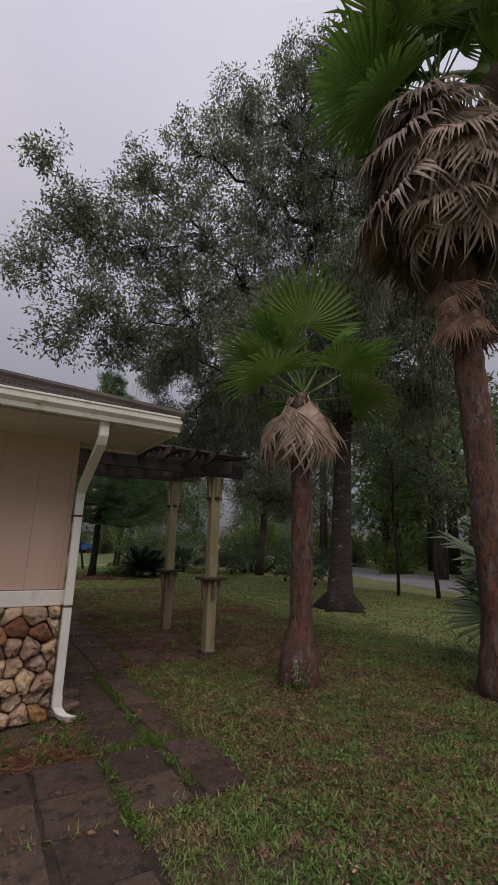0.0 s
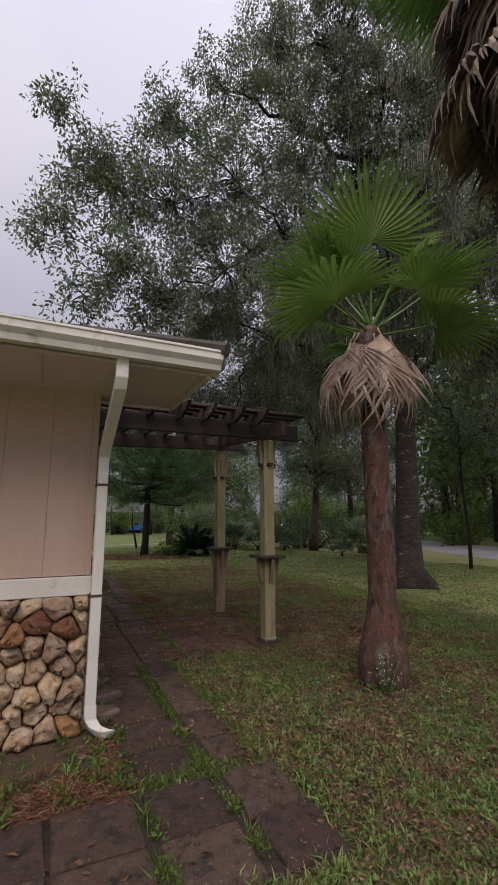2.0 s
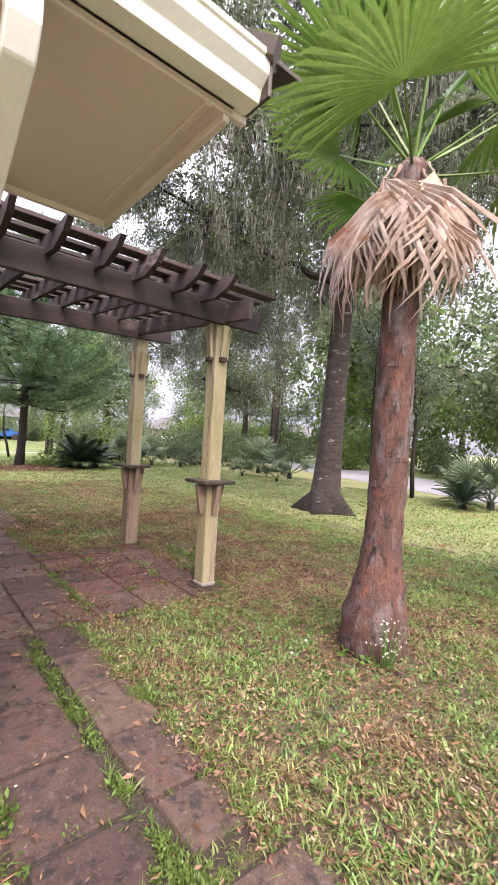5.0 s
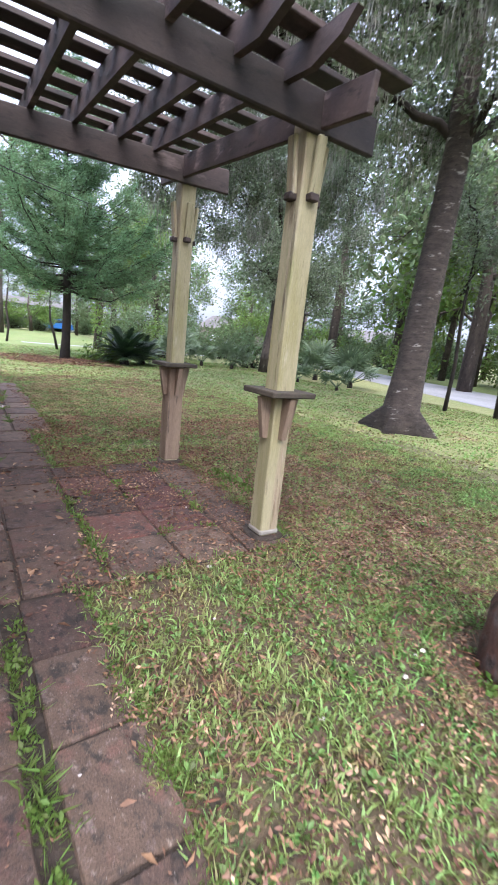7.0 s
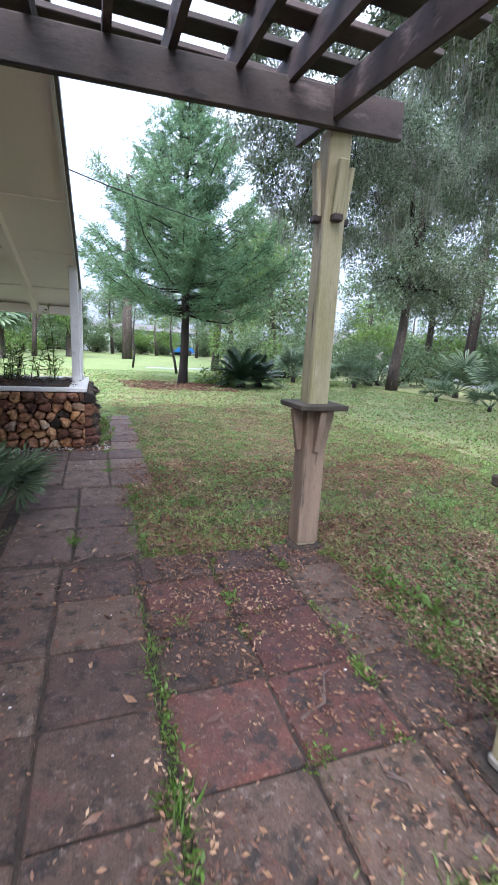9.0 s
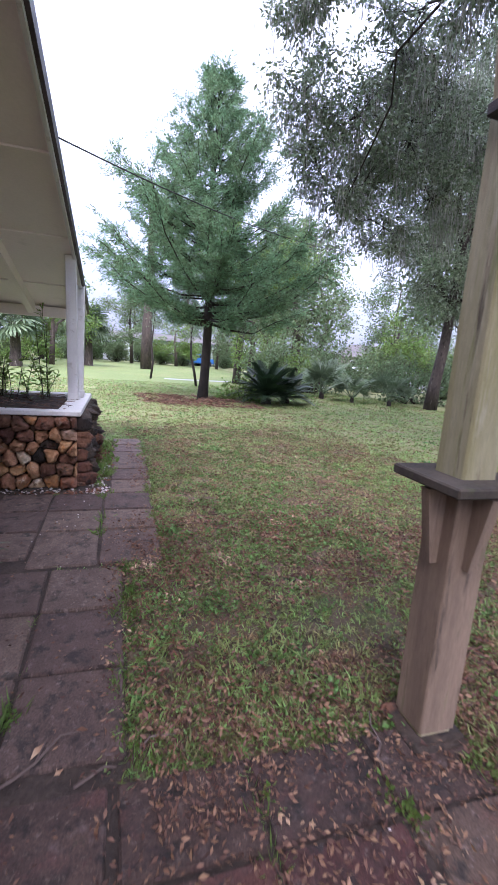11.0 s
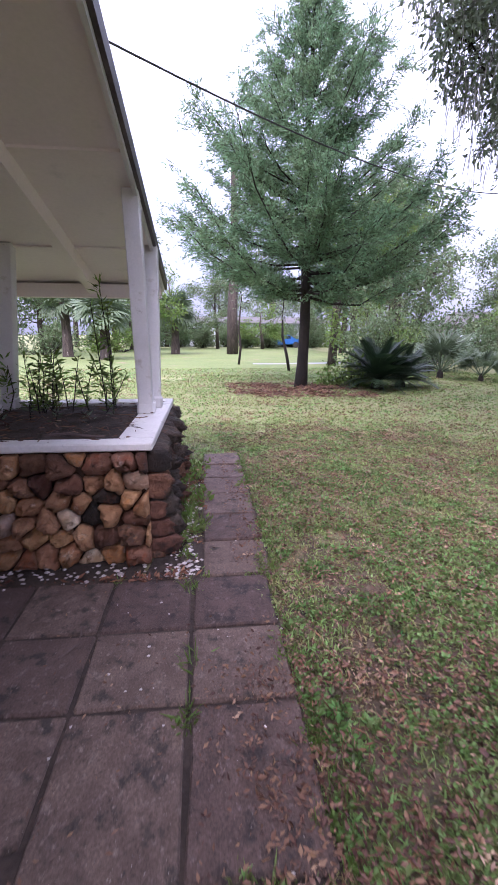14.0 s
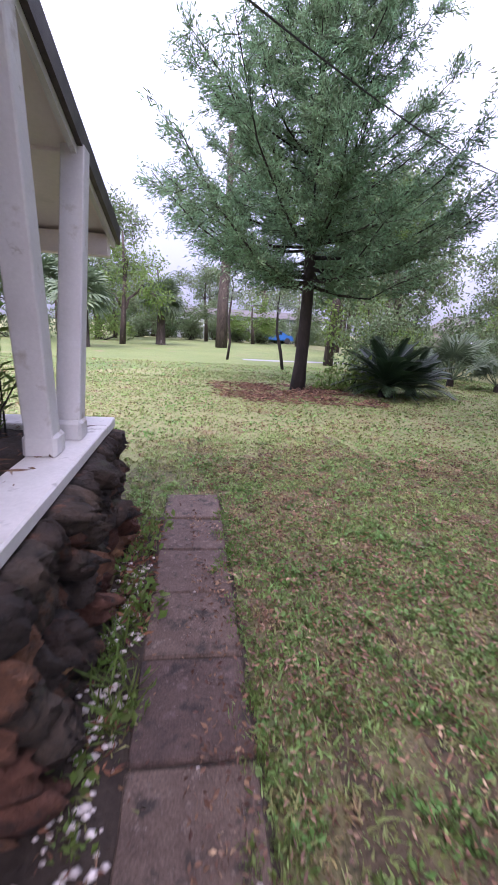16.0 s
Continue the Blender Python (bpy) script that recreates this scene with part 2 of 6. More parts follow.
FROND = material("green_fan_frond", (0.095, 0.185, 0.035), (0.15, 0.26, 0.06), 0.38, 2.5, 30, 0.15, [((0.22, 0.2, 0.06), 4, 0.68)], "object", 0.25, 0.015, leaf=0.3)
WEED = material("broad_weed_leaf", (0.095, 0.175, 0.042), (0.165, 0.245, 0.075), 0.55, 2.0, 12, 0, [((0.24, 0.28, 0.09), 1.6, 0.6)], "island", 0.55, 0.035, leaf=0.4, where="World")
DEADFROND = material("dead_tan_frond", (0.3, 0.2, 0.15), (0.5, 0.4, 0.36), 0.7, 3, 40, 0.2, [((0.24, 0.1, 0.05), 4, 0.56), ((0.12, 0.07, 0.05), 6, 0.6)], "object", 0.35, 0.01, leaf=0.12)
GREYFROND = material("dead_grey_frond", (0.15, 0.105, 0.085), (0.31, 0.245, 0.215), 0.8, 3, 40, 0.2, [((0.08, 0.05, 0.04), 4, 0.57)], "object", 0.5, 0.01, leaf=0.1)
REDFROND = material("withered_red_frond", (0.12, 0.06, 0.045), (0.24, 0.15, 0.115), 0.8, 3, 40, 0.2, [((0.05, 0.03, 0.024), 5, 0.56)], "object", 0.3)
SAGO = material("sago_leaf", (0.02, 0.045, 0.022), (0.035, 0.065, 0.03), 0.4, 3, 30, 0, None, "object", 0.3, leaf=0.1)
BLUEFROND = material("palmetto_frond", (0.09, 0.14, 0.075), (0.13, 0.18, 0.1), 0.5, 3, 30, 0, None, "object", 0.3, leaf=0.25)
LITTER = material("fallen_leaf", (0.1, 0.047, 0.03), (0.18, 0.095, 0.06), 0.75, 3, 30, 0, [((0.36, 0.25, 0.175), 3, 0.57)], "island", 0.65, 0.02, where="World")
DRYLEAF = material("tan_dry_leaf", (0.19, 0.115, 0.078), (0.29, 0.19, 0.13), 0.75, 3, 30, 0, [((0.16, 0.08, 0.05), 4, 0.58)], "island", 0.5, 0.02, where="World")
MULCH = material("pine_straw", (0.13, 0.052, 0.032), (0.21, 0.1, 0.062), 0.9, 3, 30, 0, None, "island", 0.5, 0.015, where="World")
SOIL = material("dark_soil", (0.035, 0.025, 0.02), (0.07, 0.05, 0.04), 0.95, 5, 40, 1.0, depth=0.03)
PEBBLE = material("white_pebble", (0.42, 0.37, 0.36), (0.6, 0.55, 0.54), 0.6, 6, 40, 0.2, None, "island", 0.25, where="World")
WIRE = material("black_cable", (0.015, 0.015, 0.016), (0.03, 0.03, 0.03), 0.6, 4, 30, 0)
STEEL = material("galvanised_strap", (0.06, 0.05, 0.045), (0.12, 0.1, 0.09), 0.5, 4, 40, 0.1, metal=0.6)
FARWHITE = material("far_white_wall", (0.52, 0.56, 0.6), (0.62, 0.66, 0.7), 0.7, 0.8, 10, 0.1)
FARROOF = material("far_grey_roof", (0.07, 0.065, 0.065), (0.11, 0.1, 0.1), 0.9, 1, 20, 0.3)
# far lawns' brightness under open sky is put into this green
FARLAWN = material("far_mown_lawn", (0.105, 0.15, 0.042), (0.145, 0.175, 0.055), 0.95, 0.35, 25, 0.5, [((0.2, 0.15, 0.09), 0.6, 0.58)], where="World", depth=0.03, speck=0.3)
FARTAN = material("far_tan_wall", (0.2, 0.185, 0.165), (0.27, 0.25, 0.225), 0.8, 0.8, 10, 0.1)
BLUE = material("blue_car_paint", (0.02, 0.10, 0.32), (0.03, 0.12, 0.36), 0.3, 1, 10, 0)
GLASS = material("dark_window_glass", (0.02, 0.025, 0.03), (0.03, 0.035, 0.04), 0.08, 1, 10, 0)
RUBBER = material("black_rubber", (0.02, 0.02, 0.02), (0.03, 0.03, 0.03), 0.9, 4, 30, 0)


# ---- helpers ----
def thing(name, place=(0, 0, 0), label="", category="", group="", kind="", turn=0):
    ob = new(name)
    ob.matrix_basis = pose(*place, 0, 0, turn)
    return tagged(ob, label, category, group, kind)


def part(name, bm, mat, parent=None, label=""):
    """Links a bmesh, or a mesh, as one mesh object under a thing or a part."""
    if isinstance(bm, bmesh.types.BMesh):
        me = bpy.data.meshes.new(name)
        bm.to_mesh(me)
        bm.free()
    else:
        me = bm
    if not me.materials:
        me.materials.append(mat)
    ob = new(name, me)
    ob.parent = parent
    return tagged(ob, label)


def block(lo, hi, bevel=0.004, bm=None):
    bm = bm or bmesh.new()
    made = bmesh.ops.create_cube(bm, size=1)["verts"]
    for v in made:
        v.co = Vector([(a + b) / 2 + c * (b - a) for a, b, c in zip(lo, hi, v.co)])
    if bevel:
        bmesh.ops.bevel(bm, geom=list({e for v in made for e in v.link_edges}), offset=bevel, segments=1, affect="EDGES")
    return bm


def raw(name, verts, faces, smooth=False):
    me = bpy.data.meshes.new(name)
    me.from_pydata([tuple(v) for v in verts], [], [tuple(f) for f in faces])
    if smooth:
        me.shade_smooth()
    return me


def triangles(name, verts, tris):
    """A mesh out of big arrays."""
    me = bpy.data.meshes.new(name)
    verts, tris = np.asarray(verts, np.float32), np.asarray(tris, np.int32)
    me.vertices.add(len(verts))
    me.vertices.foreach_set("co", verts.ravel())
    me.loops.add(tris.size)
    me.loops.foreach_set("vertex_index", tris.ravel())
    me.polygons.add(len(tris))
    me.polygons.foreach_set("loop_start", np.arange(0, tris.size, 3, dtype=np.int32))
    me.polygons.foreach_set("loop_total", np.full(len(tris), 3, np.int32))
    me.update(calc_edges=True)
    return me


def tube(points, radii, sides=8, cap=True, flat=None):
    """Verts and faces of a pipe along points."""
    pts = [Vector(p) for p in points]
    verts, faces = [], []
    side = None
    for i, p in enumerate(pts):
        along = (pts[min(i + 1, len(pts) - 1)] - pts[max(i - 1, 0)]).normalized()
        if side is None:
            side = along.orthogonal().normalized()
        side = (side - along * side.dot(along)).normalized()
        other = along.cross(side)
        for k in range(sides):
            a = 2 * math.pi * k / sides
            verts.append(p + float(radii[i]) * (math.cos(a) * side + math.sin(a) * other))
    for i in range(len(pts) - 1):
        for k in range(sides):
            a, b = i * sides + k, i * sides + (k + 1) % sides
            faces.append((a, b, b + sides, a + sides))
    if cap:
        faces += [tuple(reversed(range(sides))), tuple(range((len(pts) - 1) * sides, len(pts) * sides))]
    return verts, faces


def join(pieces):
    verts, faces = [], []
    for v, f in pieces:
        k = len(verts)
        verts += v
        faces += [tuple(i + k for i in face) for face in f]
    return verts, faces


def unit(a):
    return a / np.maximum(np.linalg.norm(a, axis=-1, keepdims=True), 1e-9)


def leaves(name, base, along, length, width, rng, fold=0.25):
    """One folded, pointed leaf per base point, as one mesh."""
    n = len(base)
    along = unit(along)
    side = unit(np.cross(along, rng.normal(size=(n, 3))))
    up = np.cross(side, along)
    length, width = np.broadcast_to(length, n)[:, None], np.broadcast_to(width, n)[:, None]
    mid = base + along * length * 0.5 + up * width * fold
    verts = np.stack([base, mid - side * width * 0.5, base + along * length, mid + side * width * 0.5], 1).reshape(-1, 3)
    k = np.arange(n)[:, None] * 4
    tris = np.concatenate([k + [0, 1, 2], k + [0, 2, 3]])
    return triangles(name, verts, tris)


def wander(a, b, steps, amount, rng, lift=0.0):
    a, b = np.array(a, float), np.array(b, float)
    out = []
    for i in range(steps + 1):
        f = i / steps
        bend = math.sin(math.pi * f)
        out.append(a + (b - a) * f + rng.normal(size=3) * amount * bend + np.array([0, 0, lift * bend]))
    return out


def tree(name, base, trunk, radii, blobs, label, category="tree", bark=None, leaf=None, sprays=22, per=90, leaf_len=0.075, spread=0.38,
         seed=1, moss=0, flare=0.0, sides=14, limb=0.09, group="", fork=0.45, split=True, limb_bark=None):
    """A trunk along its points (from the base), limbs to the crown's masses, twigs, and a crown of leaf sprays with gaps."""
    rng = np.random.default_rng(seed)
    root = thing(name, base, label, category, group)
    tv, tf = tube(trunk, radii, sides, True)
    if flare:
        for v in tv:
            f = max(0.0, 1 - v.z / flare)
            a = math.atan2(v.y - trunk[0][1], v.x - trunk[0][0])
            grow = 1 + 0.65 * f * f * (1 + 0.75 * math.sin(5 * a + seed))
            v.x, v.y = trunk[0][0] + (v.x - trunk[0][0]) * grow, trunk[0][1] + (v.y - trunk[0][1]) * grow
    part("trunk", raw(name + "_trunk", tv, tf, True), bark or BARK, root)
    t = np.array([tuple(p) for p in trunk], float)
    pieces, starts, ways, moss_at = [], [], [], []
    grown = []
    for x, y, z, r in sorted(blobs, key=lambda b: math.hypot(b[0] - t[-1][0], b[1] - t[-1][1])):
        c = np.array([x, y, z], float)
        reach = math.hypot(x - t[-1][0], y - t[-1][1])
        want = max(t[-1][2] * fork, z - 0.6 * reach - 0.3)
        k = int(np.argmin(np.abs(t[:, 2] - want)))
        if k == 0:
            k = len(t) - 1
        start, deep = t[k], 0
        for c0, d0 in grown:
            if np.linalg.norm(c0 - c) < 0.8 * np.linalg.norm(start - c):
                start, deep = c0, d0 + 1
        grown.append((c, deep))
        line = wander(start, c, 5, 0.06 * np.linalg.norm(c - start), rng, 0.05 * np.linalg.norm(c - start))
        thick = [limb * 0.62 ** deep * (1 - 0.5 * i / 5) * min(1.0, 0.5 + 0.4 * r) + 0.006 for i in range(6)]
        if split:
            part("limb", raw(name + "_limb", *tube(line, thick, 7, False), True), limb_bark or bark or BARK, root)
        else:
            pieces.append(tube(line, thick, 5, False))
        count = max(4, int(sprays * r * r))
        d = unit(rng.normal(size=(count, 3)))
        tips = c + d * r * (rng.random((count, 1)) ** 0.45) * np.array([1, 1, 0.85])
        for tip in tips:
            f = int(np.argmin([np.linalg.norm(tip - q) for q in line]))
            pieces.append(tube([line[f], (line[f] + tip) / 2 + rng.normal(size=3) * 0.08 * r, tip] if split else [line[f], tip], [0.009, 0.006, 0.003] if split else [0.014, 0.004], 3, False))
        n = count * per
        who = np.repeat(np.arange(count), per)
        off = unit(rng.normal(size=(n, 3))) * spread * rng.random((n, 1)) ** 0.55 * rng.uniform(0.55, 1.25, (count, 1))[who]
        starts.append(tips[who] + off)
        ways.append(off * 1.2 + rng.normal(size=(n, 3)) * spread * 0.5 - np.array([0, 0, 0.12]))
        low = tips[tips[:, 2] < z]
        if moss and len(low) and x > -3.7:
            moss_at.append(low[rng.integers(0, len(low), max(1, int(moss * r * r)))])
    tagged(part("twig_growth", raw(name + "_twigs", *join(pieces)), limb_bark or bark or BARK, root), kind="stuff")
    starts, ways = np.concatenate(starts), np.concatenate(ways)
    size = leaf_len * rng.uniform(0.7, 1.35, len(starts))
    part("crown", leaves(name + "_crown", starts, ways, size, size * 0.45, rng), leaf or OAKLEAF, root)
    if moss_at:
        at = np.repeat(np.concatenate(moss_at), 26, 0)
        n = len(at)
        at = at + rng.normal(size=(n, 3)) * [0.13, 0.13, 0.22]
        down = np.array([0, 0, -1.0]) + rng.normal(size=(n, 3)) * 0.12
        part("moss", leaves(name + "_moss", at, down, rng.uniform(0.12, 0.5, n), 0.013, rng), MOSS, root, "hanging grey spanish moss")
    return root


def frond_mesh(name, radius, petiole, count, half, droop, split=0.55, cup=0.1, seed=0, ragged=0.1):
    """A fan leaf: a stalk along +x, then pleated fingers that open over +-half degrees and droop at their tips."""
    rng = random.Random(seed)
    verts, faces = tube([(0, 0, 0), (petiole * 0.5, 0, -0.01), (petiole + 0.04, 0, 0)], [0.017, 0.012, 0.009], 4, False)
    step = 2 * radians(half) / count

    def at(r, a, z=0.0):
        fall = droop * radius * (r / radius) ** 2.2
        return (petiole + r * math.cos(a), r * math.sin(a), z - fall + cup * abs(math.sin(a)) * r)

    hub = len(verts)
    verts.append(at(0.03, 0.0))
    edge = [split * radius * (0.72 + 0.28 * math.cos((-radians(half) + i * step) * 0.55)) * (1 + rng.uniform(-0.12, 0.12)) for i in range(count + 1)]
    rim = len(verts)
    for i, m in enumerate(edge):
        verts.append(at(m, -radians(half) + i * step, -0.006 - 0.08 * m * step))
    for i in range(count):
        a = -radians(half) + (i + 0.5) * step
        size = radius * (0.72 + 0.28 * math.cos(a * 0.55)) * (1 + rng.uniform(-ragged, ragged))
        m, e = (edge[i] + edge[i + 1]) / 2, (0.5 + 0.36 * (1 - split) + split * 0.35) * size
        hang = rng.uniform(0.0, 0.14) * size
        k = len(verts)
        lean = rng.uniform(-0.3, 0.3) * step
        verts += [at(m, a, 0.006 + 0.1 * m * step), at(e, a + lean - step * 0.24, -hang * 0.4), at(e, a + lean + step * 0.24, -hang * 0.4), at(size, a + lean * 1.6, -hang - 0.02)]
        l, r = rim + i, rim + i + 1
        faces += [(hub, l, k), (hub, k, r), (l, k + 1, k), (k, k + 1, k + 2), (k, k + 2, r), (k + 1, k + 3, k + 2)]
    return raw(name, verts, faces)


def aim(place, azimuth, elevation, roll=0.0, size=1.0):
    """The pose of a leaf whose stalk points along azimuth and elevation (degrees)."""
    return pose(*place, 0, 0, azimuth) @ pose(0, 0, 0, 0, -elevation, 0) @ pose(0, 0, 0, roll, 0, 0) @ Matrix.Diagonal((size, size, size, 1))


# ---- ground and road ----
tagged(part("ground", raw("ground", [(-900, -900, 0), (900, -900, 0), (900, 900, 0), (-900, 900, 0)], [(0, 1, 2, 3)]), GROUND), "mown lawn with dry patches", kind="structure")
ROAD_AT, ROAD_WAY = Vector((14.6, 8.5, 0)), Vector((0.34, 0.94, 0)).normalized()
across = Vector((ROAD_WAY.y, -ROAD_WAY.x, 0))
rv = [ROAD_AT + ROAD_WAY * s + across * w + Vector((0, 0, 0.012)) for s in range(-80, 200, 8) for w in (0.25 * math.sin(s * 0.7), 5.2 + 0.25 * math.sin(s))]
tagged(part("road", raw("road", rv, [(i, i + 1, i + 3, i + 2) for i in range(0, len(rv) - 2, 2)]), ROAD), "grey asphalt lane with worn edges", kind="structure")
dv = [Vector((x, 29.6 + 0.25 * math.sin(x * 0.9) + w * 0.9 + 0.02 * x, 0.012)) for x in np.linspace(4.2, 22, 24) for w in (0, 1)]
tagged(part("driveway", raw("driveway", dv, [(i, i + 1, i + 3, i + 2) for i in range(0, len(dv) - 2, 2)]), ROAD), "pale sandy drive", kind="structure")

# ---- front wing of the house ----
wall_front = tagged(part("wall_front", block((-7, 4.43, 0), (0.70, 4.60, 2.45), 0), MORTAR), kind="structure")
wall_side = tagged(part("wall_side", block((0.52, 4.60, 0), (0.70, 9.2, 2.72), 0), SIDING), kind="structure")
wall_porch = tagged(part("wall_porch", block((-7, 9.2, 0), (0.70, 9.35, 2.8), 0), SIDING), kind="structure")
wall_back = tagged(part("wall_back", block((-7.2, 4.43, 0), (-7.0, 9.35, 2.72), 0), SIDING), kind="structure")
for i in range(14):
    x1 = 0.715 - i * 0.305
    part("siding_panel", block((x1 - 0.304, 4.41, 1.06), (x1, 4.43, 2.45), 0.002), SIDING, wall_front)
part("corner_board", block((0.69, 4.398, 1.06), (0.735, 4.60, 2.45), 0.003), SIDING, wall_front)
tagged(part("trim_band", block((-7, 4.37, 0.925), (0.755, 4.428, 1.055), 0.006), WHITE), "white painted band above the stone", kind="structure")
tagged(part("trim_band_side", block((0.70, 4.43, 0.925), (0.755, 5.3, 1.055), 0.006), WHITE), "white painted band", kind="structure")


def clip(poly, px, py, nx, ny):
    out = []
    for (ax, ay), (bx, by) in zip(poly, poly[1:] + poly[:1]):
        da, db = (ax - px) * nx + (ay - py) * ny, (bx - px) * nx + (by - py) * ny
        if da <= 0:
            out.append((ax, ay))
        if (da < 0) != (db < 0):
            f = da / (da - db)
            out.append((ax + f * (bx - ax), ay + f * (by - ay)))
    return out


def stones(parent, corner, along, outward, width, height, size, pick, seed, gap=0.011, proud=0.1):
    """Rubble facing: every stone an irregular lump of its own, set in a joint."""
    rng = random.Random(seed)
    cols, rows = max(1, round(width / (size * 1.15))), max(1, round(height / size))
    seeds = [((c + 0.5 + 0.5 * (r % 2) + rng.uniform(-0.42, 0.42)) * width / cols, (r + 0.5 + rng.uniform(-0.38, 0.38)) * height / rows) for r in range(rows) for c in range(-1, cols)]
    corner, along, outward, up = Vector(corner), Vector(along), Vector(outward), Vector((0, 0, 1))
    for i, (sx, sy) in enumerate(seeds):
        poly = [(0, 0), (width, 0), (width, height), (0, height)]
        for j, (ox, oy) in enumerate(seeds):
            if i != j and abs(ox - sx) < size * 4 and abs(oy - sy) < size * 4 and poly:
                poly = clip(poly, (sx + ox) / 2, (sy + oy) / 2, ox - sx, oy - sy)
        if len(poly) < 3:
            continue
        cx, cy = sum(p[0] for p in poly) / len(poly), sum(p[1] for p in poly) / len(poly)
        if max(math.hypot(x - cx, y - cy) for x, y in poly) < 0.03:
            continue
        ring = []
        for (ax, ay), (bx, by) in zip(poly, poly[1:] + poly[:1]):
            if math.hypot(bx - ax, by - ay) > 0.02:
                ring += [(ax + 0.14 * (bx - ax), ay + 0.14 * (by - ay)), (ax + 0.8 * (bx - ax), ay + 0.8 * (by - ay))]
        if len(ring) < 4:
            continue
        while len(ring) < 15:
            far = max(range(len(ring)), key=lambda j: math.dist(ring[j], ring[(j + 1) % len(ring)]))
            (ax, ay), (bx, by) = ring[far], ring[(far + 1) % len(ring)]
            ring.insert(far + 1, ((ax + bx) / 2, (ay + by) / 2))
        deep = proud * rng.uniform(0.5, 1.35)
        tip = (rng.uniform(-0.3, 0.3), rng.uniform(-0.3, 0.3))
        verts = []
        for level, shrink, rough in ((0.0, 0.95, 0.0), (0.4, 1.07, 0.08), (0.72, 0.98, 0.08), (0.93, 0.76, 0.1), (1.03, 0.4, 0.14)):
            for x, y in ring:
                reach = math.hypot(x - cx, y - cy)
                s = max(0.2, shrink - gap / max(reach, 0.02)) * (1 + rng.uniform(-rough, rough) + 1.2 * rough * noise.noise((x * 14, y * 14, level * 3 + i)))
                d = deep * (level + (rng.uniform(-0.1, 0.08) + 0.4 * noise.noise((s * x * 15, s * y * 15, i * 2.0)) + 0.22 * noise.noise((s * x * 42, s * y * 42, i * 3.0)) if level else 0) + 0.35 * level * (tip[0] * (x - cx) + tip[1] * (y - cy)) / size)
                verts.append(along * (s * (x - cx)) + up * (s * (y - cy)) + outward * d)
        n = len(ring)
        verts.append(outward * deep * rng.uniform(0.85, 1.1))
        faces = [(l * n + k, l * n + (k + 1) % n, (l + 1) * n + (k + 1) % n, (l + 1) * n + k) for l in (0, 1, 2, 3) for k in range(n)]
        faces += [(4 * n + k, 4 * n + (k + 1) % n, 5 * n) for k in range(n)]
        ob = part("stone", raw("stone", verts, faces, True), pick(rng), parent)
        ob.location = corner + along * cx + up * cy


# ---- roof of the front wing ----
EAVE = 2.555
roof_front = thing("roof_front", (0, 0, 0), "low hip roof of brown shingles over the front wing", "roof", kind="structure")
part("roof_deck", raw("deck", [(-7.6, 3.52, EAVE), (1.42, 3.52, EAVE), (-3.06, 8, EAVE + 1.70), (-7.6, 8, EAVE + 1.70), (1.42, 4.62, EAVE), (0.8, 4.62, EAVE + 0.236), (0.8, 8, EAVE + 0.236), (-7.6, 9.3, 2.9), (0.8, 9.3, 2.9)],
     [(0, 1, 2, 3), (1, 4, 5, 2), (5, 6, 2), (3, 2, 6, 8, 7)]), SHINGLE, roof_front)
rng = random.Random(5)
sv, sf = [], []
for row in range(30):
    y0 = 3.50 + row * 0.14
    x = 1.42 - (y0 - 3.5) + rng.uniform(0, 0.2)
    while x > -4:
        w, k = rng.uniform(0.16, 0.3), len(sv)
        z0 = EAVE + 0.38 * (y0 - 3.5) + 0.016 + rng.uniform(0, 0.004)
        sv += [(x, y0, z0), (x - w, y0, z0), (x - w, y0 + 0.15, z0 + 0.05), (x, y0 + 0.15, z0 + 0.05), (x, y0, z0 - 0.012), (x - w, y0, z0 - 0.012)]
        sf += [(k, k + 1, k + 2, k + 3), (k, k + 4, k + 5, k + 1)]
        x -= w + 0.008
tagged(part("shingles", raw("shingles", sv, sf), SHINGLE, roof_front), "rows of brown asphalt shingles", kind="stuff")
hip = tube([(1.43, 3.49, EAVE + 0.02), (-3.06, 8, EAVE + 1.73)], [0.05, 0.05], 6)
part("hip_cap", raw("hip_cap", *hip), SHINGLE, roof_front)
soffit = tagged(part("soffit", raw("soffit", [(-7.6, 3.6, 2.425), (1.36, 3.6, 2.425), (1.36, 4.6, 2.425), (0.70, 4.6, 2.425), (0.70, 4.42, 2.425), (-7.6, 4.42, 2.425), (-7.6, 3.6, 2.44), (1.36, 3.6, 2.44), (1.36, 4.6, 2.44), (0.7, 4.6, 2.44), (0.7, 4.42, 2.44), (-7.6, 4.42, 2.44)],
     [(0, 5, 4, 1), (1, 4, 3, 2), (6, 7, 10, 11), (7, 8, 9, 10), (2, 3, 9, 8)]), SOFFIT), "cream painted soffit under the eave", kind="structure")
for x in (1.28, 0.30, -0.92, -2.1):
    part("seam_strip", block((x - 0.012, 3.62, 2.417), (x + 0.012, 4.41, 2.4255), 0.002), SOFFIT, soffit)
part("edge_strip", block((1.335, 3.62, 2.40), (1.36, 4.6, 2.56), 0.003), SOFFIT, soffit)
part("end_strip", block((0.72, 4.585, 2.40), (1.36, 4.61, 2.56), 0.003), SOFFIT, soffit)


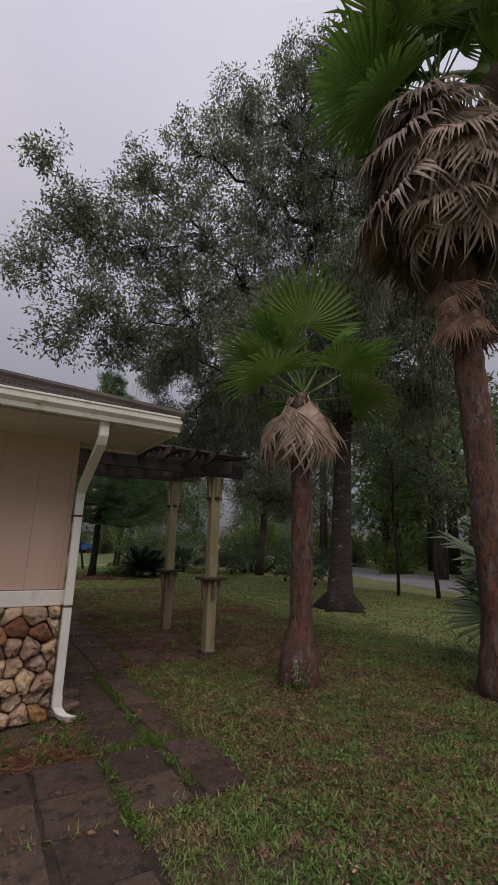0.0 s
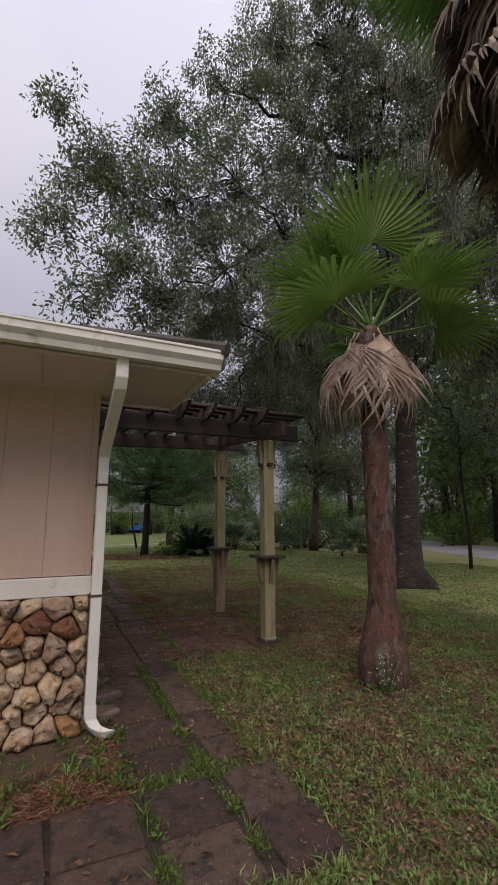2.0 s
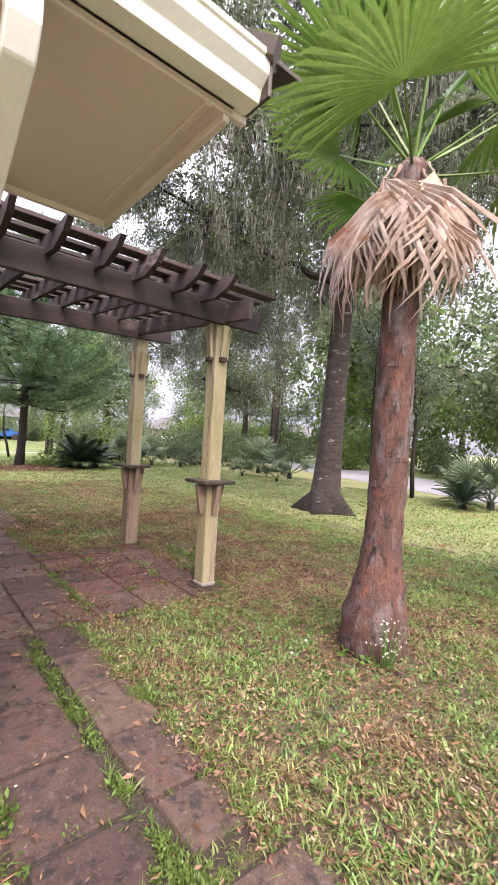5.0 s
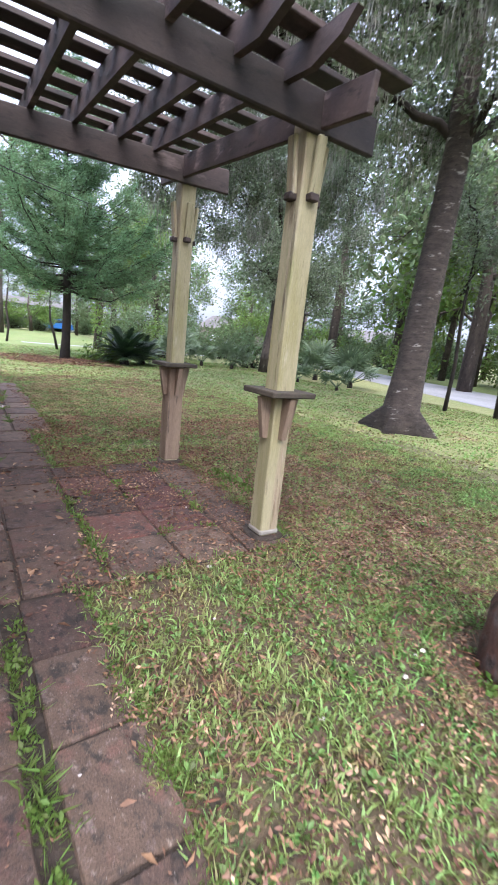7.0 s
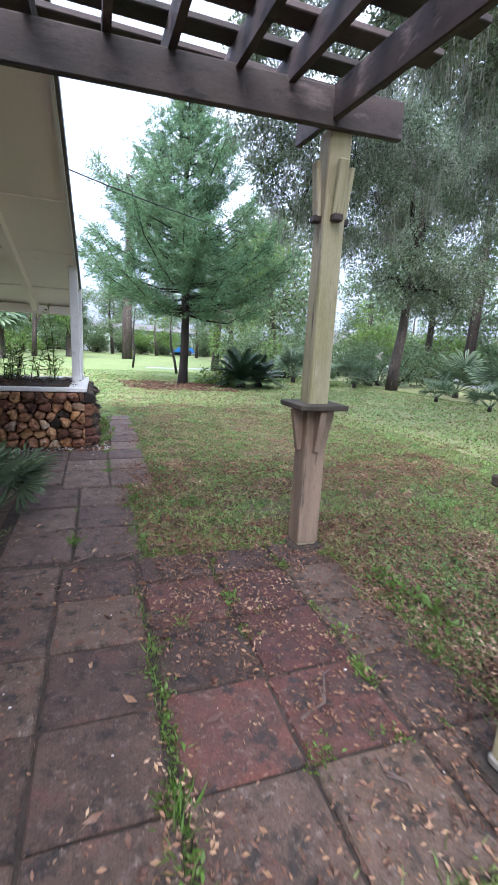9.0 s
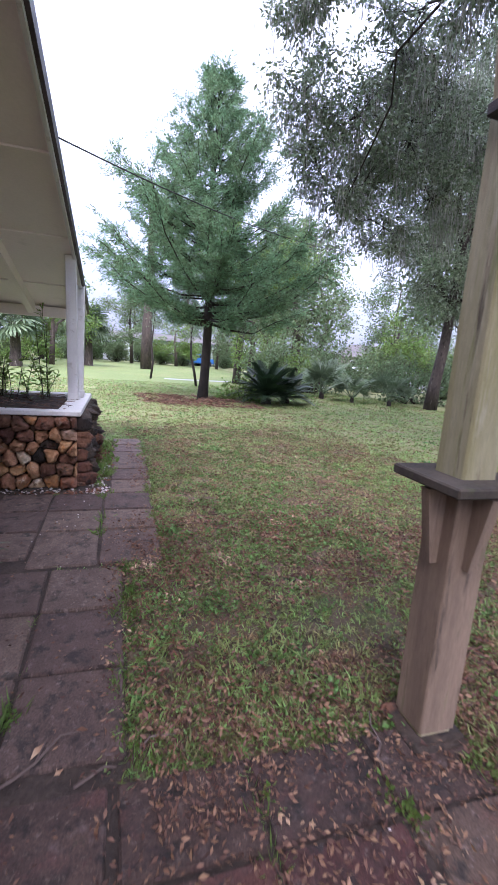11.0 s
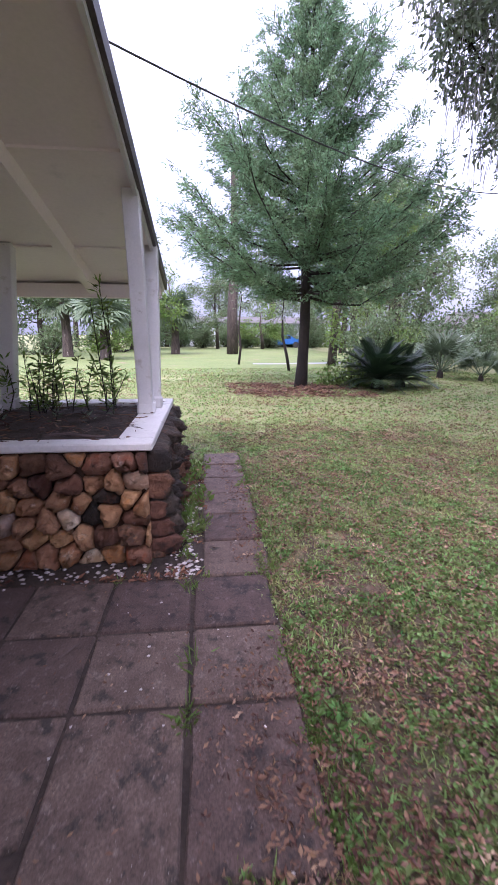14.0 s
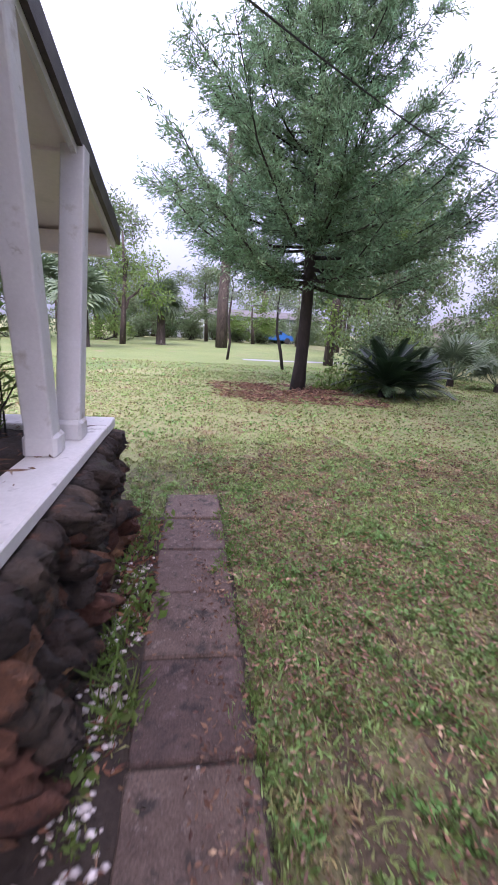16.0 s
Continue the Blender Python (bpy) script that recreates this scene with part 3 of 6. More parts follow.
def gutter():
    profile = [(0.0, 0.0), (-0.075, 0.0), (-0.085, 0.035), (-0.115, 0.065), (-0.118, 0.118), (-0.105, 0.122), (-0.103, 0.112), (-0.108, 0.07), (-0.078, 0.04), (-0.07, 0.006), (-0.006, 0.006), (-0.006, 0.122), (0.0, 0.122)]
    root = thing("gutter", (0, 3.61, 2.44), "white metal gutter with rust and dirt streaks along the eave", "gutter")
    verts = [(x, y, z) for x in (-7.6, -3, 0, 1.41) for y, z in profile]
    n = len(profile)
    faces = [(r * n + k, r * n + (k + 1) % n, (r + 1) * n + (k + 1) % n, (r + 1) * n + k) for r in range(3) for k in range(n)]
    part("trough", raw("trough", verts, faces), WHITE, root)
    part("end_cap", block((1.405, -0.118, 0.0), (1.418, 0.0, 0.12), 0.002), STEEL, root, "dark dirty end cap")
    part("lip", block((-7.6, -0.126, 0.108), (1.41, -0.112, 0.126), 0.003), WHITE, root)
    part("fascia", block((-7.6, 0.002, -0.02), (1.42, 0.024, 0.112), 0.003), SOFFIT, root)
    return root


def downspout():
    root = thing("downspout", (0.77, 4.30, 0), "white painted square downspout with dark straps at the house corner", "downspout")

    def leg(points, w=0.075, d=0.06):
        bm = bmesh.new()
        rings = []
        for k, p in enumerate(points):
            a = Vector(points[max(k - 1, 0)])
            b = Vector(points[min(k + 1, len(points) - 1)])
            along = (b - a).normalized()
            side = Vector((1, 0, 0))
            other = along.cross(side).normalized()
            rings.append([bm.verts.new(Vector(p) + side * sx * w / 2 + other * sy * d / 2) for sx, sy in ((-1, -1), (1, -1), (1, 1), (-1, 1))])
        for r, s in zip(rings, rings[1:]):
            for k in range(4):
                bm.faces.new((r[k], r[(k + 1) % 4], s[(k + 1) % 4], s[k]))
        bm.faces.new(rings[0])
        bm.faces.new(rings[-1])
        bmesh.ops.bevel(bm, geom=bm.edges[:], offset=0.005, segments=1, affect="EDGES")
        return bm

    part("outlet", leg([(0.0, -0.69, 2.45), (0.0, -0.69, 2.33), (0.0, -0.66, 2.28), (0.0, -0.12, 2.0), (0, -0.02, 1.93), (0, 0, 1.85)]), WHITE, root)
    part("pipe", leg([(0, 0, 1.87), (0, 0, 0.16)], 0.072, 0.058), WHITE, root)
    part("elbow", leg([(0, 0, 0.22), (0.005, -0.005, 0.13), (0.035, -0.03, 0.078), (0.085, -0.06, 0.052), (0.125, -0.08, 0.044)], 0.078), WHITE, root)
    for z in (1.70, 0.92):
        part("strap", block((-0.042, -0.034, z), (0.042, 0.1, z + 0.018), 0.002), STEEL, root, "dark metal strap")
    return root


gutter()
downspout()

# ---- pergola ----
pergola = thing("pergola", (0, 0, 0), "weathered wooden pergola with dark rafters over the patio", "pergola")
P1, P2, BEAM_Z, RISE = (2.95, 5.88), (3.02, 7.70), 2.47, 0.085


def pergola_post(x, y):
    post = part("post", block((-0.07, -0.07, 0.04), (0.07, 0.07, BEAM_Z + 0.17), 0.008), POST, pergola, "square post stained yellow-green with algae")
    post.location = (x, y, 0)
    part("shelf", block((-0.17, -0.17, 1.00), (0.17, 0.17, 1.035), 0.006), MOSSWOOD, post, "mossy dark square shelf board")
    for sx, sy in ((1, 0), (-1, 0), (0, 1), (0, -1)):
        bm = bmesh.new()
        t, wide = 0.02, 0.07
        side = Vector((sy, sx, 0))
        out = Vector((sx, sy, 0))
        pts = [(wide, 0.72), (wide + 0.035, 0.72), (wide + 0.085, 0.99), (wide, 0.99)]
        a = [bm.verts.new(out * r + side * t + Vector((0, 0, z))) for r, z in pts]
        b = [bm.verts.new(out * r - side * t + Vector((0, 0, z))) for r, z in pts]
        bm.faces.new(a)
        bm.faces.new(b[::-1])
        for k in range(4):
            bm.faces.new((a[k], b[k], b[(k + 1) % 4], a[(k + 1) % 4]))
        part("bracket", bm, OLDWOOD, post, "brown shelf bracket")
    for sx, sy in ((-1, 0), (1, 0), (0, -1)):
        cleat = part("cleat", block((sx * 0.07 - (0.03 if sy else 0.03 if sx < 0 else 0), sy * 0.07 - (0.03 if sy else 0.035), 2.17), (sx * 0.07 + (0.03 if sy else 0.03 if sx > 0 else 0), sy * 0.07 + (0 if sy else 0.035), BEAM_Z), 0.006), POST, post)
        cleat.matrix_basis = Matrix.Translation((0, 0, 2.17)) @ Matrix.Rotation(radians(6 * sx), 4, "Y") @ Matrix.Rotation(radians(-6 * sy), 4, "X") @ Matrix.Translation((0, 0, -2.17))
        part("bolt_block", block((sx * 0.085 - 0.032, sy * 0.085 - 0.032, 2.13), (sx * 0.085 + 0.032, sy * 0.085 + 0.032, 2.172), 0.006), DARKWOOD, post, "small dark block under the cleat")
    if y < 7:
        part("base_band", block((-0.078, -0.078, 0.046), (0.078, 0.078, 0.088), 0.012), FARTAN, post, "pale grey chipped collar at the foot")
    if y > 7:
        part("lower_sleeve", block((-0.077, -0.077, 0.06), (0.077, 0.077, 0.985), 0.006), OLDWOOD, post, "brown weathered casing")
    part("footing", block((-0.12, -0.12, -0.02), (0.12, 0.12, 0.045), 0.012), BLACKSTONE, post, "dark stone footing")


pergola_post(*P1)
pergola_post(*P2)
for y, x_end, z, fall in ((P1[1] - 0.09, 3.36, BEAM_Z, 0.3), (P2[1] - 0.09, 3.40, BEAM_Z + 0.15, 1.9)):
    beam = part("beam", block((0.70 - x_end, -0.022, 0), (0, 0.022, 0.205), 0.008), DARKWOOD, pergola)
    beam.matrix_basis = pose(x_end, y, z, 0, -fall, 0)
tie = part("tie_beam", block((-0.02, -0.37, 0.0), (0.02, 2.33, 0.18), 0.006), DARKWOOD, pergola)
tie.matrix_basis = pose(P1[0], 5.79, BEAM_Z + 0.02, math.degrees(RISE), 0, 0)
rng = random.Random(8)
for x in (2.68, 2.36, 2.04, 1.72, 1.40, 1.08, 0.80):
    bm = bmesh.new()
    outline = [(-0.42, 0.07), (-0.5, 0.15), (-0.47, 0.16), (-0.3, 0.14), (2.31, 0.14), (2.33, 0.10), (2.26, 0.02), (2.1, 0.0), (-0.24, 0.0)]
    a = [bm.verts.new((-0.02, y, z)) for y, z in outline]
    b = [bm.verts.new((0.02, y, z)) for y, z in outline]
    bm.faces.new(a)
    bm.faces.new(b[::-1])
    for k in range(len(outline)):
        bm.faces.new((a[k], b[k], b[(k + 1) % len(outline)], a[(k + 1) % len(outline)]))
    rafter = part("rafter", bm, DARKWOOD, pergola)
    rafter.matrix_basis = pose(x + rng.uniform(-0.015, 0.015), 5.79, BEAM_Z + 0.145, math.degrees(RISE), 0, 0)
for k in range(9):
    y = 5.58 + k * 0.292
    slat = part("slat", block((-1.36, -0.065, 0), (1.30, 0.065, 0.034), 0.005), DARKWOOD, pergola)
    slat.matrix_basis = pose(2.06 + rng.uniform(-0.06, 0.06), y + rng.uniform(-0.02, 0.02), BEAM_Z + 0.288 + RISE * (y - 5.79), 0, rng.uniform(-0.4, 0.4), rng.uniform(-0.7, 0.7))
part("ledger", block((0.70, 5.4, BEAM_Z - 0.02), (0.74, 8.1, BEAM_Z + 0.3), 0.004), DARKWOOD, pergola)

# ---- porch: roof, V posts, planter ----
def rake(y):
    return 1.86 + (13.52 - y) * 0.235


porch_roof = thing("porch_roof", (0, 0, 0), "sloping porch roof with pale underside and dark drip edge", "roof", kind="structure")


def sloped(x0, x1, y0, y1, lo, hi):
    """A slab that follows the porch roof's fall, between two heights above its underside."""
    bm = bmesh.new()
    v = [bm.verts.new((x, y, rake(y) + h)) for h in (lo, hi) for x, y in ((x0, y0), (x1, y0), (x1, y1), (x0, y1))]
    for f in ((3, 2, 1, 0), (4, 5, 6, 7), (0, 1, 5, 4), (1, 2, 6, 5), (2, 3, 7, 6), (3, 0, 4, 7)):
        bm.faces.new([v[k] for k in f])
    return bm


part("underside", sloped(-6, 1.40, 8.0, 13.5, 0.0, 0.02), CEILING, porch_roof)
part("deck", sloped(-6, 1.44, 8.0, 13.55, 0.02, 0.085), SHINGLE, porch_roof)
part("rake_board", sloped(1.40, 1.425, 8.0, 13.52, -0.05, 0.018), WHITE, porch_roof)
part("drip_edge", sloped(1.426, 1.452, 8.0, 13.56, -0.012, 0.095), STEEL, porch_roof, "dark metal drip edge")
part("eave_beam", block((-6, 13.36, 1.735), (1.40, 13.46, 1.872), 0.005), CEILING, porch_roof)
for x in (0.72, -0.75, -2.2):
    part("rafter", sloped(x - 0.045, x + 0.045, 9.35, 13.36, -0.13, -0.001), CEILING, porch_roof)
for y in (12.55, 11.3, 10.1):
    part("batten", sloped(-6, 0.67, y, y + 0.03, -0.016, -0.001), CEILING, porch_roof)
    part("batten", sloped(0.77, 1.39, y, y + 0.03, -0.016, -0.001), CEILING, porch_roof)


def v_support(x, y):
    root = thing("porch_support", (x, y, 0.762), "pair of white painted posts spread in a V, paint peeling", "porch post", "posts of the porch")
    for start, end in (((-0.01, -0.15, 0), (-0.01, -0.40, 1.50)), ((0.02, 0.13, 0), (0.02, 0.43, 1.30))):
        a, b = Vector(start), Vector(end)
        bm = bmesh.new()
        top = rake(y + b.y) - 0.762 + 0.01
        b = a + (b - a) * (top / b.z)
        w = 0.055
        ring = [[bm.verts.new(p + Vector((sx * w, sy * w, 0))) for sx, sy in ((-1, -1), (1, -1), (1, 1), (-1, 1))] for p in (a, b)]
        for k in range(4):
            bm.faces.new((ring[0][k], ring[0][(k + 1) % 4], ring[1][(k + 1) % 4], ring[1][k]))
        bm.faces.new(ring[0][::-1])
        bm.faces.new(ring[1])
        bmesh.ops.bevel(bm, geom=bm.edges[:], offset=0.006, segments=1, affect="EDGES")
        part("post", bm, WHITE, root)
        part("foot_block", block((a.x - 0.068, a.y - 0.068, -0.01), (a.x + 0.068, a.y + 0.068, 0.09), 0.015), WHITE, root, "chipped white foot block")
    return root


v_support(1.385, 12.12)
v_support(0.20, 12.12)

planter = thing("stone_planter", (0, 0, 0), "raised planter of rust-brown fieldstone with a white coping", "planter")
part("front_wall", block((-3, 10.99, 0), (1.48, 11.22, 0.70), 0), DARK_MORTAR, planter)
planter_side = part("side_wall", block((1.28, 11.22, 0), (1.48, 12.52, 0.70), 0), DARK_MORTAR, planter)
part("back_wall", block((-3, 12.52, 0), (1.48, 12.72, 0.70), 0), DARK_MORTAR, planter)
part("end_wall", block((-3.2, 10.99, 0), (-3.0, 12.72, 0.70), 0), DARK_MORTAR, planter)
for lo, hi in (((-3.2, 10.93, 0.712), (1.53, 11.07, 0.76)), ((1.31, 11.07, 0.705), (1.53, 12.52, 0.76)), ((-3.2, 12.52, 0.70), (1.53, 12.76, 0.76))):
    part("coping", block(lo, hi, 0.008), COPING, planter, "worn white painted coping")
sv = [(x, y, 0.725 + 0.035 * noise.noise((x * 3, y * 3, 0)) + 0.025 * noise.noise((x * 11, y * 11, 4))) for x in np.linspace(-3, 1.31, 90) for y in np.linspace(11.065, 12.53, 30)]
part("soil", raw("soil", sv, [(i * 30 + j, (i + 1) * 30 + j, (i + 1) * 30 + j + 1, i * 30 + j + 1) for i in range(89) for j in range(29)], True), SOIL, planter, "dark bare soil")

# ---- trees ----
OAK_FRONT = [(-8.0, 0.6, 7.1, 0.7), (-7.9, 0.4, 9.6, 0.5), (-7.3, 0.6, 9.0, 0.6), (-7.3, -0.3, 5.3, 0.55), (-6.9, 0.9, 8.4, 1.2), (-6.5, 0.6, 6.5, 1.0), (-5.8, 0.7, 10.4, 0.95),
             (-5.4, 1.1, 8.7, 1.5), (-5.6, 0.9, 6.2, 1.0), (-4.2, 0.9, 12.2, 1.2), (-3.8, 1.1, 9.9, 1.6), (-4.1, 1.1, 7.4, 1.4), (-2.8, 0.6, 13.9, 1.4),
             (-2.2, 0.5, 11.5, 1.7), (-2.6, 0.8, 8.5, 1.5), (-1.5, -0.3, 13.6, 1.9), (-0.5, 0.3, 10.4, 2.1), (-0.2, 1.8, 7.6, 1.7), (1.5, -0.2, 9.2, 1.9),
             (-1.8, -2.6, 7.4, 1.2), (1.0, -2.2, 7.0, 1.5), (2.4, -0.7, 6.2, 1.4), (0.5, 3.3, 6.6, 1.5), (2.4, -1.6, 8.4, 1.7), (3.2, -1.2, 10.0, 1.7), (1.5, -2.6, 9.3, 1.6), (4.2, -2.6, 8.8, 1.5), (4.6, -2.2, 10.5, 1.5), (3.0, -3.4, 8.0, 1.4), (0.3, -0.9, 5.7, 1.0), (-1.2, -1.0, 6.0, 1.1), (0.9, 1.0, 5.5, 1.1), (-1.0, 1.3, 5.7, 1.1), (-2.2, 1.8, 6.2, 1.2), (0.0, 0.2, 8.2, 1.5)]
OAK_TOP = [(-4.7, 2.8, 6.8, 0.8), (-3.6, 2.8, 7.0, 1.0), (-1.9, -1.0, 14.9, 0.8), (-0.9, -1.0, 15.7, 1.0), (0.2, -1.0, 15.0, 1.5), (0.9, -1.0, 12.4, 1.8), (2.4, -1.0, 13.0, 1.7), (-0.8, -1.0, 11.7, 1.4), (-2.6, -0.9, 6.1, 1.0), (-3.5, -0.9, 6.3, 0.9)]
OAK_BACK = [(-3.2, 5.8, 5.9, 0.8), (-2.8, 5.9, 4.9, 0.7), (-2.2, 6.0, 4.2, 0.65), (-1.9, 6.2, 6.0, 0.95), (-1.4, 6.4, 5.0, 0.8), (-1.1, 6.2, 7.2, 1.1), (-3.5, 5.6, 7.2, 0.9), (-0.5, 6.6, 6.0, 1.0), (-0.8, 6.3, 4.1, 0.6),
            (0.5, 7.0, 5.2, 1.0), (0.3, 7.1, 7.4, 1.4), (1.7, 7.4, 6.6, 1.4), (-2.3, 6.0, 8.6, 1.2), (-1.7, 3.0, 6.6, 1.1), (2.6, 5.5, 6.0, 1.5)]
OAK_TRUNK = [(0, 0, -0.1), (0, 0, 0.4), (0.04, 0, 1.2), (0.12, 0.02, 2.4), (0.2, 0.04, 3.6), (0.26, 0.04, 4.8), (0.2, 0.1, 6.4), (0.0, 0.2, 8.5), (-0.4, 0.3, 11)]
tree("live_oak", (8.05, 8.75, 0), OAK_TRUNK, [0.36, 0.31, 0.27, 0.25, 0.23, 0.21, 0.18, 0.13, 0.07], OAK_FRONT + OAK_TOP + OAK_BACK,
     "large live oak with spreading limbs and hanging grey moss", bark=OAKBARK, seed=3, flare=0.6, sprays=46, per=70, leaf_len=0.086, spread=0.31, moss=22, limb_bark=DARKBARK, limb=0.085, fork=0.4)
tree("dark_oak", (12.75, 19.9, 0), [(0, 0, -0.1), (0.05, 0, 1.0), (0.2, 0, 2.2), (0.36, 0.1, 3.8), (0.5, 0.1, 5.6), (0.6, 0.2, 8.0)], [0.25, 0.2, 0.175, 0.16, 0.14, 0.08],
     [(0.3, 0, 5.2, 1.7), (0.8, -0.4, 3.9, 1.2), (-0.9, -0.2, 4.2, 1.2), (1.9, -0.5, 3.5, 1.1), (2.3, -0.5, 4.4, 1.6), (-1.5, 0.3, 5.6, 1.5), (1.3, 0.4, 7.4, 2.2), (-1.2, -0.4, 8.0, 2.0), (3.6, -0.4, 6.6, 1.9), (2.6, 1.2, 9.2, 2.2), (-0.2, 0.8, 10.2, 2.2), (-3.0, 0.5, 7.2, 1.3)],
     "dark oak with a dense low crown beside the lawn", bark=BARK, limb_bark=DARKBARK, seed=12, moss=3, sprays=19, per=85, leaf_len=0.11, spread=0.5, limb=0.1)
tree("young_oak", (12.35, 10.6, 0), [(0, 0, -0.05), (0.05, 0, 1.2), (-0.02, 0.05, 2.6), (0.1, 0.1, 4.4)], [0.06, 0.05, 0.045, 0.02], [(0.1, 0, 3.6, 0.8), (0.3, 0.4, 4.8, 1.0), (-0.5, 0.2, 5.3, 0.8)],
     "thin young tree with a dark stem", bark=DARKBARK, seed=14, sprays=20, per=60, leaf_len=0.1, limb=0.03, sides=8)
tree("young_oak", (12.95, 9.5, 0), [(0, 0, -0.05), (-0.1, 0, 1.1), (0.05, 0.05, 2.3), (-0.1, 0.1, 3.9)], [0.075, 0.06, 0.05, 0.02], [(0.2, 0, 3.1, 0.9), (-0.3, 0.4, 4.2, 1.0), (0.9, 0.2, 4.0, 0.8)],
     "thin young tree with a crooked dark stem", bark=DARKBARK, seed=15, sprays=20, per=60, leaf_len=0.1, limb=0.03, sides=8)


def cedar(name, base, height, width, label, seed):
    """A broad conical conifer: rising boughs in whorls, each with feathery sprays."""
    rng = np.random.default_rng(seed)
    root = thing(name, base, label, "tree")
    spine = [(0.05 * math.sin(z * 0.9), 0.05 * math.cos(z * 0.7), z) for z in np.linspace(-0.1, height, 14)]
    tv, tf = tube(spine, [0.14 * (1 - z / (height + 0.2)) ** 0.8 + 0.012 if z > 0.35 else 0.19 for _, _, z in spine], 12)
    part("trunk", raw("cedar_trunk", tv, tf, True), DARKBARK, root)
    pieces, starts, ways = [], [], []
    for i in range(128):
        f = (i / 128) ** 1.12
        z = 2.0 + f * (height - 2.2) + rng.uniform(-0.1, 0.45) * (1 - f)
        reach = width * (1 - f) ** 1.1 * rng.uniform(0.72, 1.08) * (0.8 if f < 0.06 else 1.0) + 0.12
        a = i * 2.39996 + rng.uniform(-0.5, 0.5)
        rise = math.tan(radians(25 + 27 * f + rng.uniform(-11, 11)))
        d = np.array([math.cos(a), math.sin(a), 0])
        line = [np.array([0.05 * math.sin(z * 0.9), 0, z]) + d * reach * s + np.array([0, 0, reach * (rise * s * 0.75 - 0.15 * math.sin(s * 3.14))]) + rng.normal(size=3) * 0.05 * s for s in (0, 0.25, 0.5, 0.75, 1.0)]
        part("bough", raw("cedar_bough", *tube(line, [0.034 * (1 - 0.8 * s) * (1.1 - f * 0.7) for s in (0, 0.25, 0.5, 0.75, 1.0)], 5, False)), DARKBARK, root)
        for j in range(max(8, int(reach * 12))):
            s = rng.uniform(0.06, 1.0) ** 0.8
            k = min(3, int(s * 4))
            at = line[k] + (line[k + 1] - line[k]) * (s * 4 - k)
            out = d * rng.uniform(0.2, 1.0) + np.array([-d[1], d[0], 0]) * rng.uniform(-1, 1) + np.array([0, 0, rng.uniform(-0.45, 0.75)])
            out = out / np.linalg.norm(out)
            size = rng.uniform(0.3, 0.75) * (0.65 + 0.35 * (1 - f))
            pieces.append(tube([at, at + out * size * 0.6, at + out * size * 0.9 + np.array([0, 0, -0.05])], [0.005, 0.004, 0.002], 3, False))
            n = 54
            u = rng.random((n, 1))
            starts.append(at + out * size * u + rng.normal(size=(n, 3)) * 0.048)
            ways.append(out * 0.9 + rng.normal(size=(n, 3)) * 0.55 + np.array([0, 0, 0.05]))
    tagged(part("twig_growth", raw("cedar_twigs", *join(pieces)), DARKBARK, root), kind="stuff")
    starts, ways = np.concatenate(starts), np.concatenate(ways)
    part("crown", leaves("cedar_crown", starts, ways, rng.uniform(0.06, 0.14, len(starts)), 0.023, rng), CEDARLEAF, root)
    return root


cedar("cedar", (4.42, 20.1, 0), 9.2, 4.05, "broad conical cedar with blue-green foliage on the lawn", 21)

# ---- palms ----
GREEN_FANS = [frond_mesh("green_fan", 0.84, 0.84, 30, h, d, 0.5, c, s, 0.07) for s, (h, d, c) in enumerate(((112, 0.06, 0.14), (104, 0.16, 0.06), (96, 0.26, 0.1)))]
DEAD_FANS = [frond_mesh("dead_fan", 0.9, 0.12, 26, h, d, 0.72, 0.03, 10 + s, 0.2) for s, (h, d) in enumerate(((48, 0.3), (58, 0.38), (42, 0.24)))]
BIG_GREEN = [frond_mesh("big_green_fan", 1.0, 0.85, 34, 116, d, 0.55, 0.1, 20 + s) for s, d in enumerate((0.15, 0.3))]
BIG_DEAD = [frond_mesh("big_dead_fan", 0.85, 0.4, 26, h, d, 0.72, 0.05, 30 + s, 0.2) for s, (h, d) in enumerate(((56, 0.36), (66, 0.46), (48, 0.3)))]
LOW_FANS = [frond_mesh("low_fan", 0.42, 0.5, 24, 120, d, 0.35, 0.15, 40 + s) for s, d in enumerate((0.1, 0.25))]


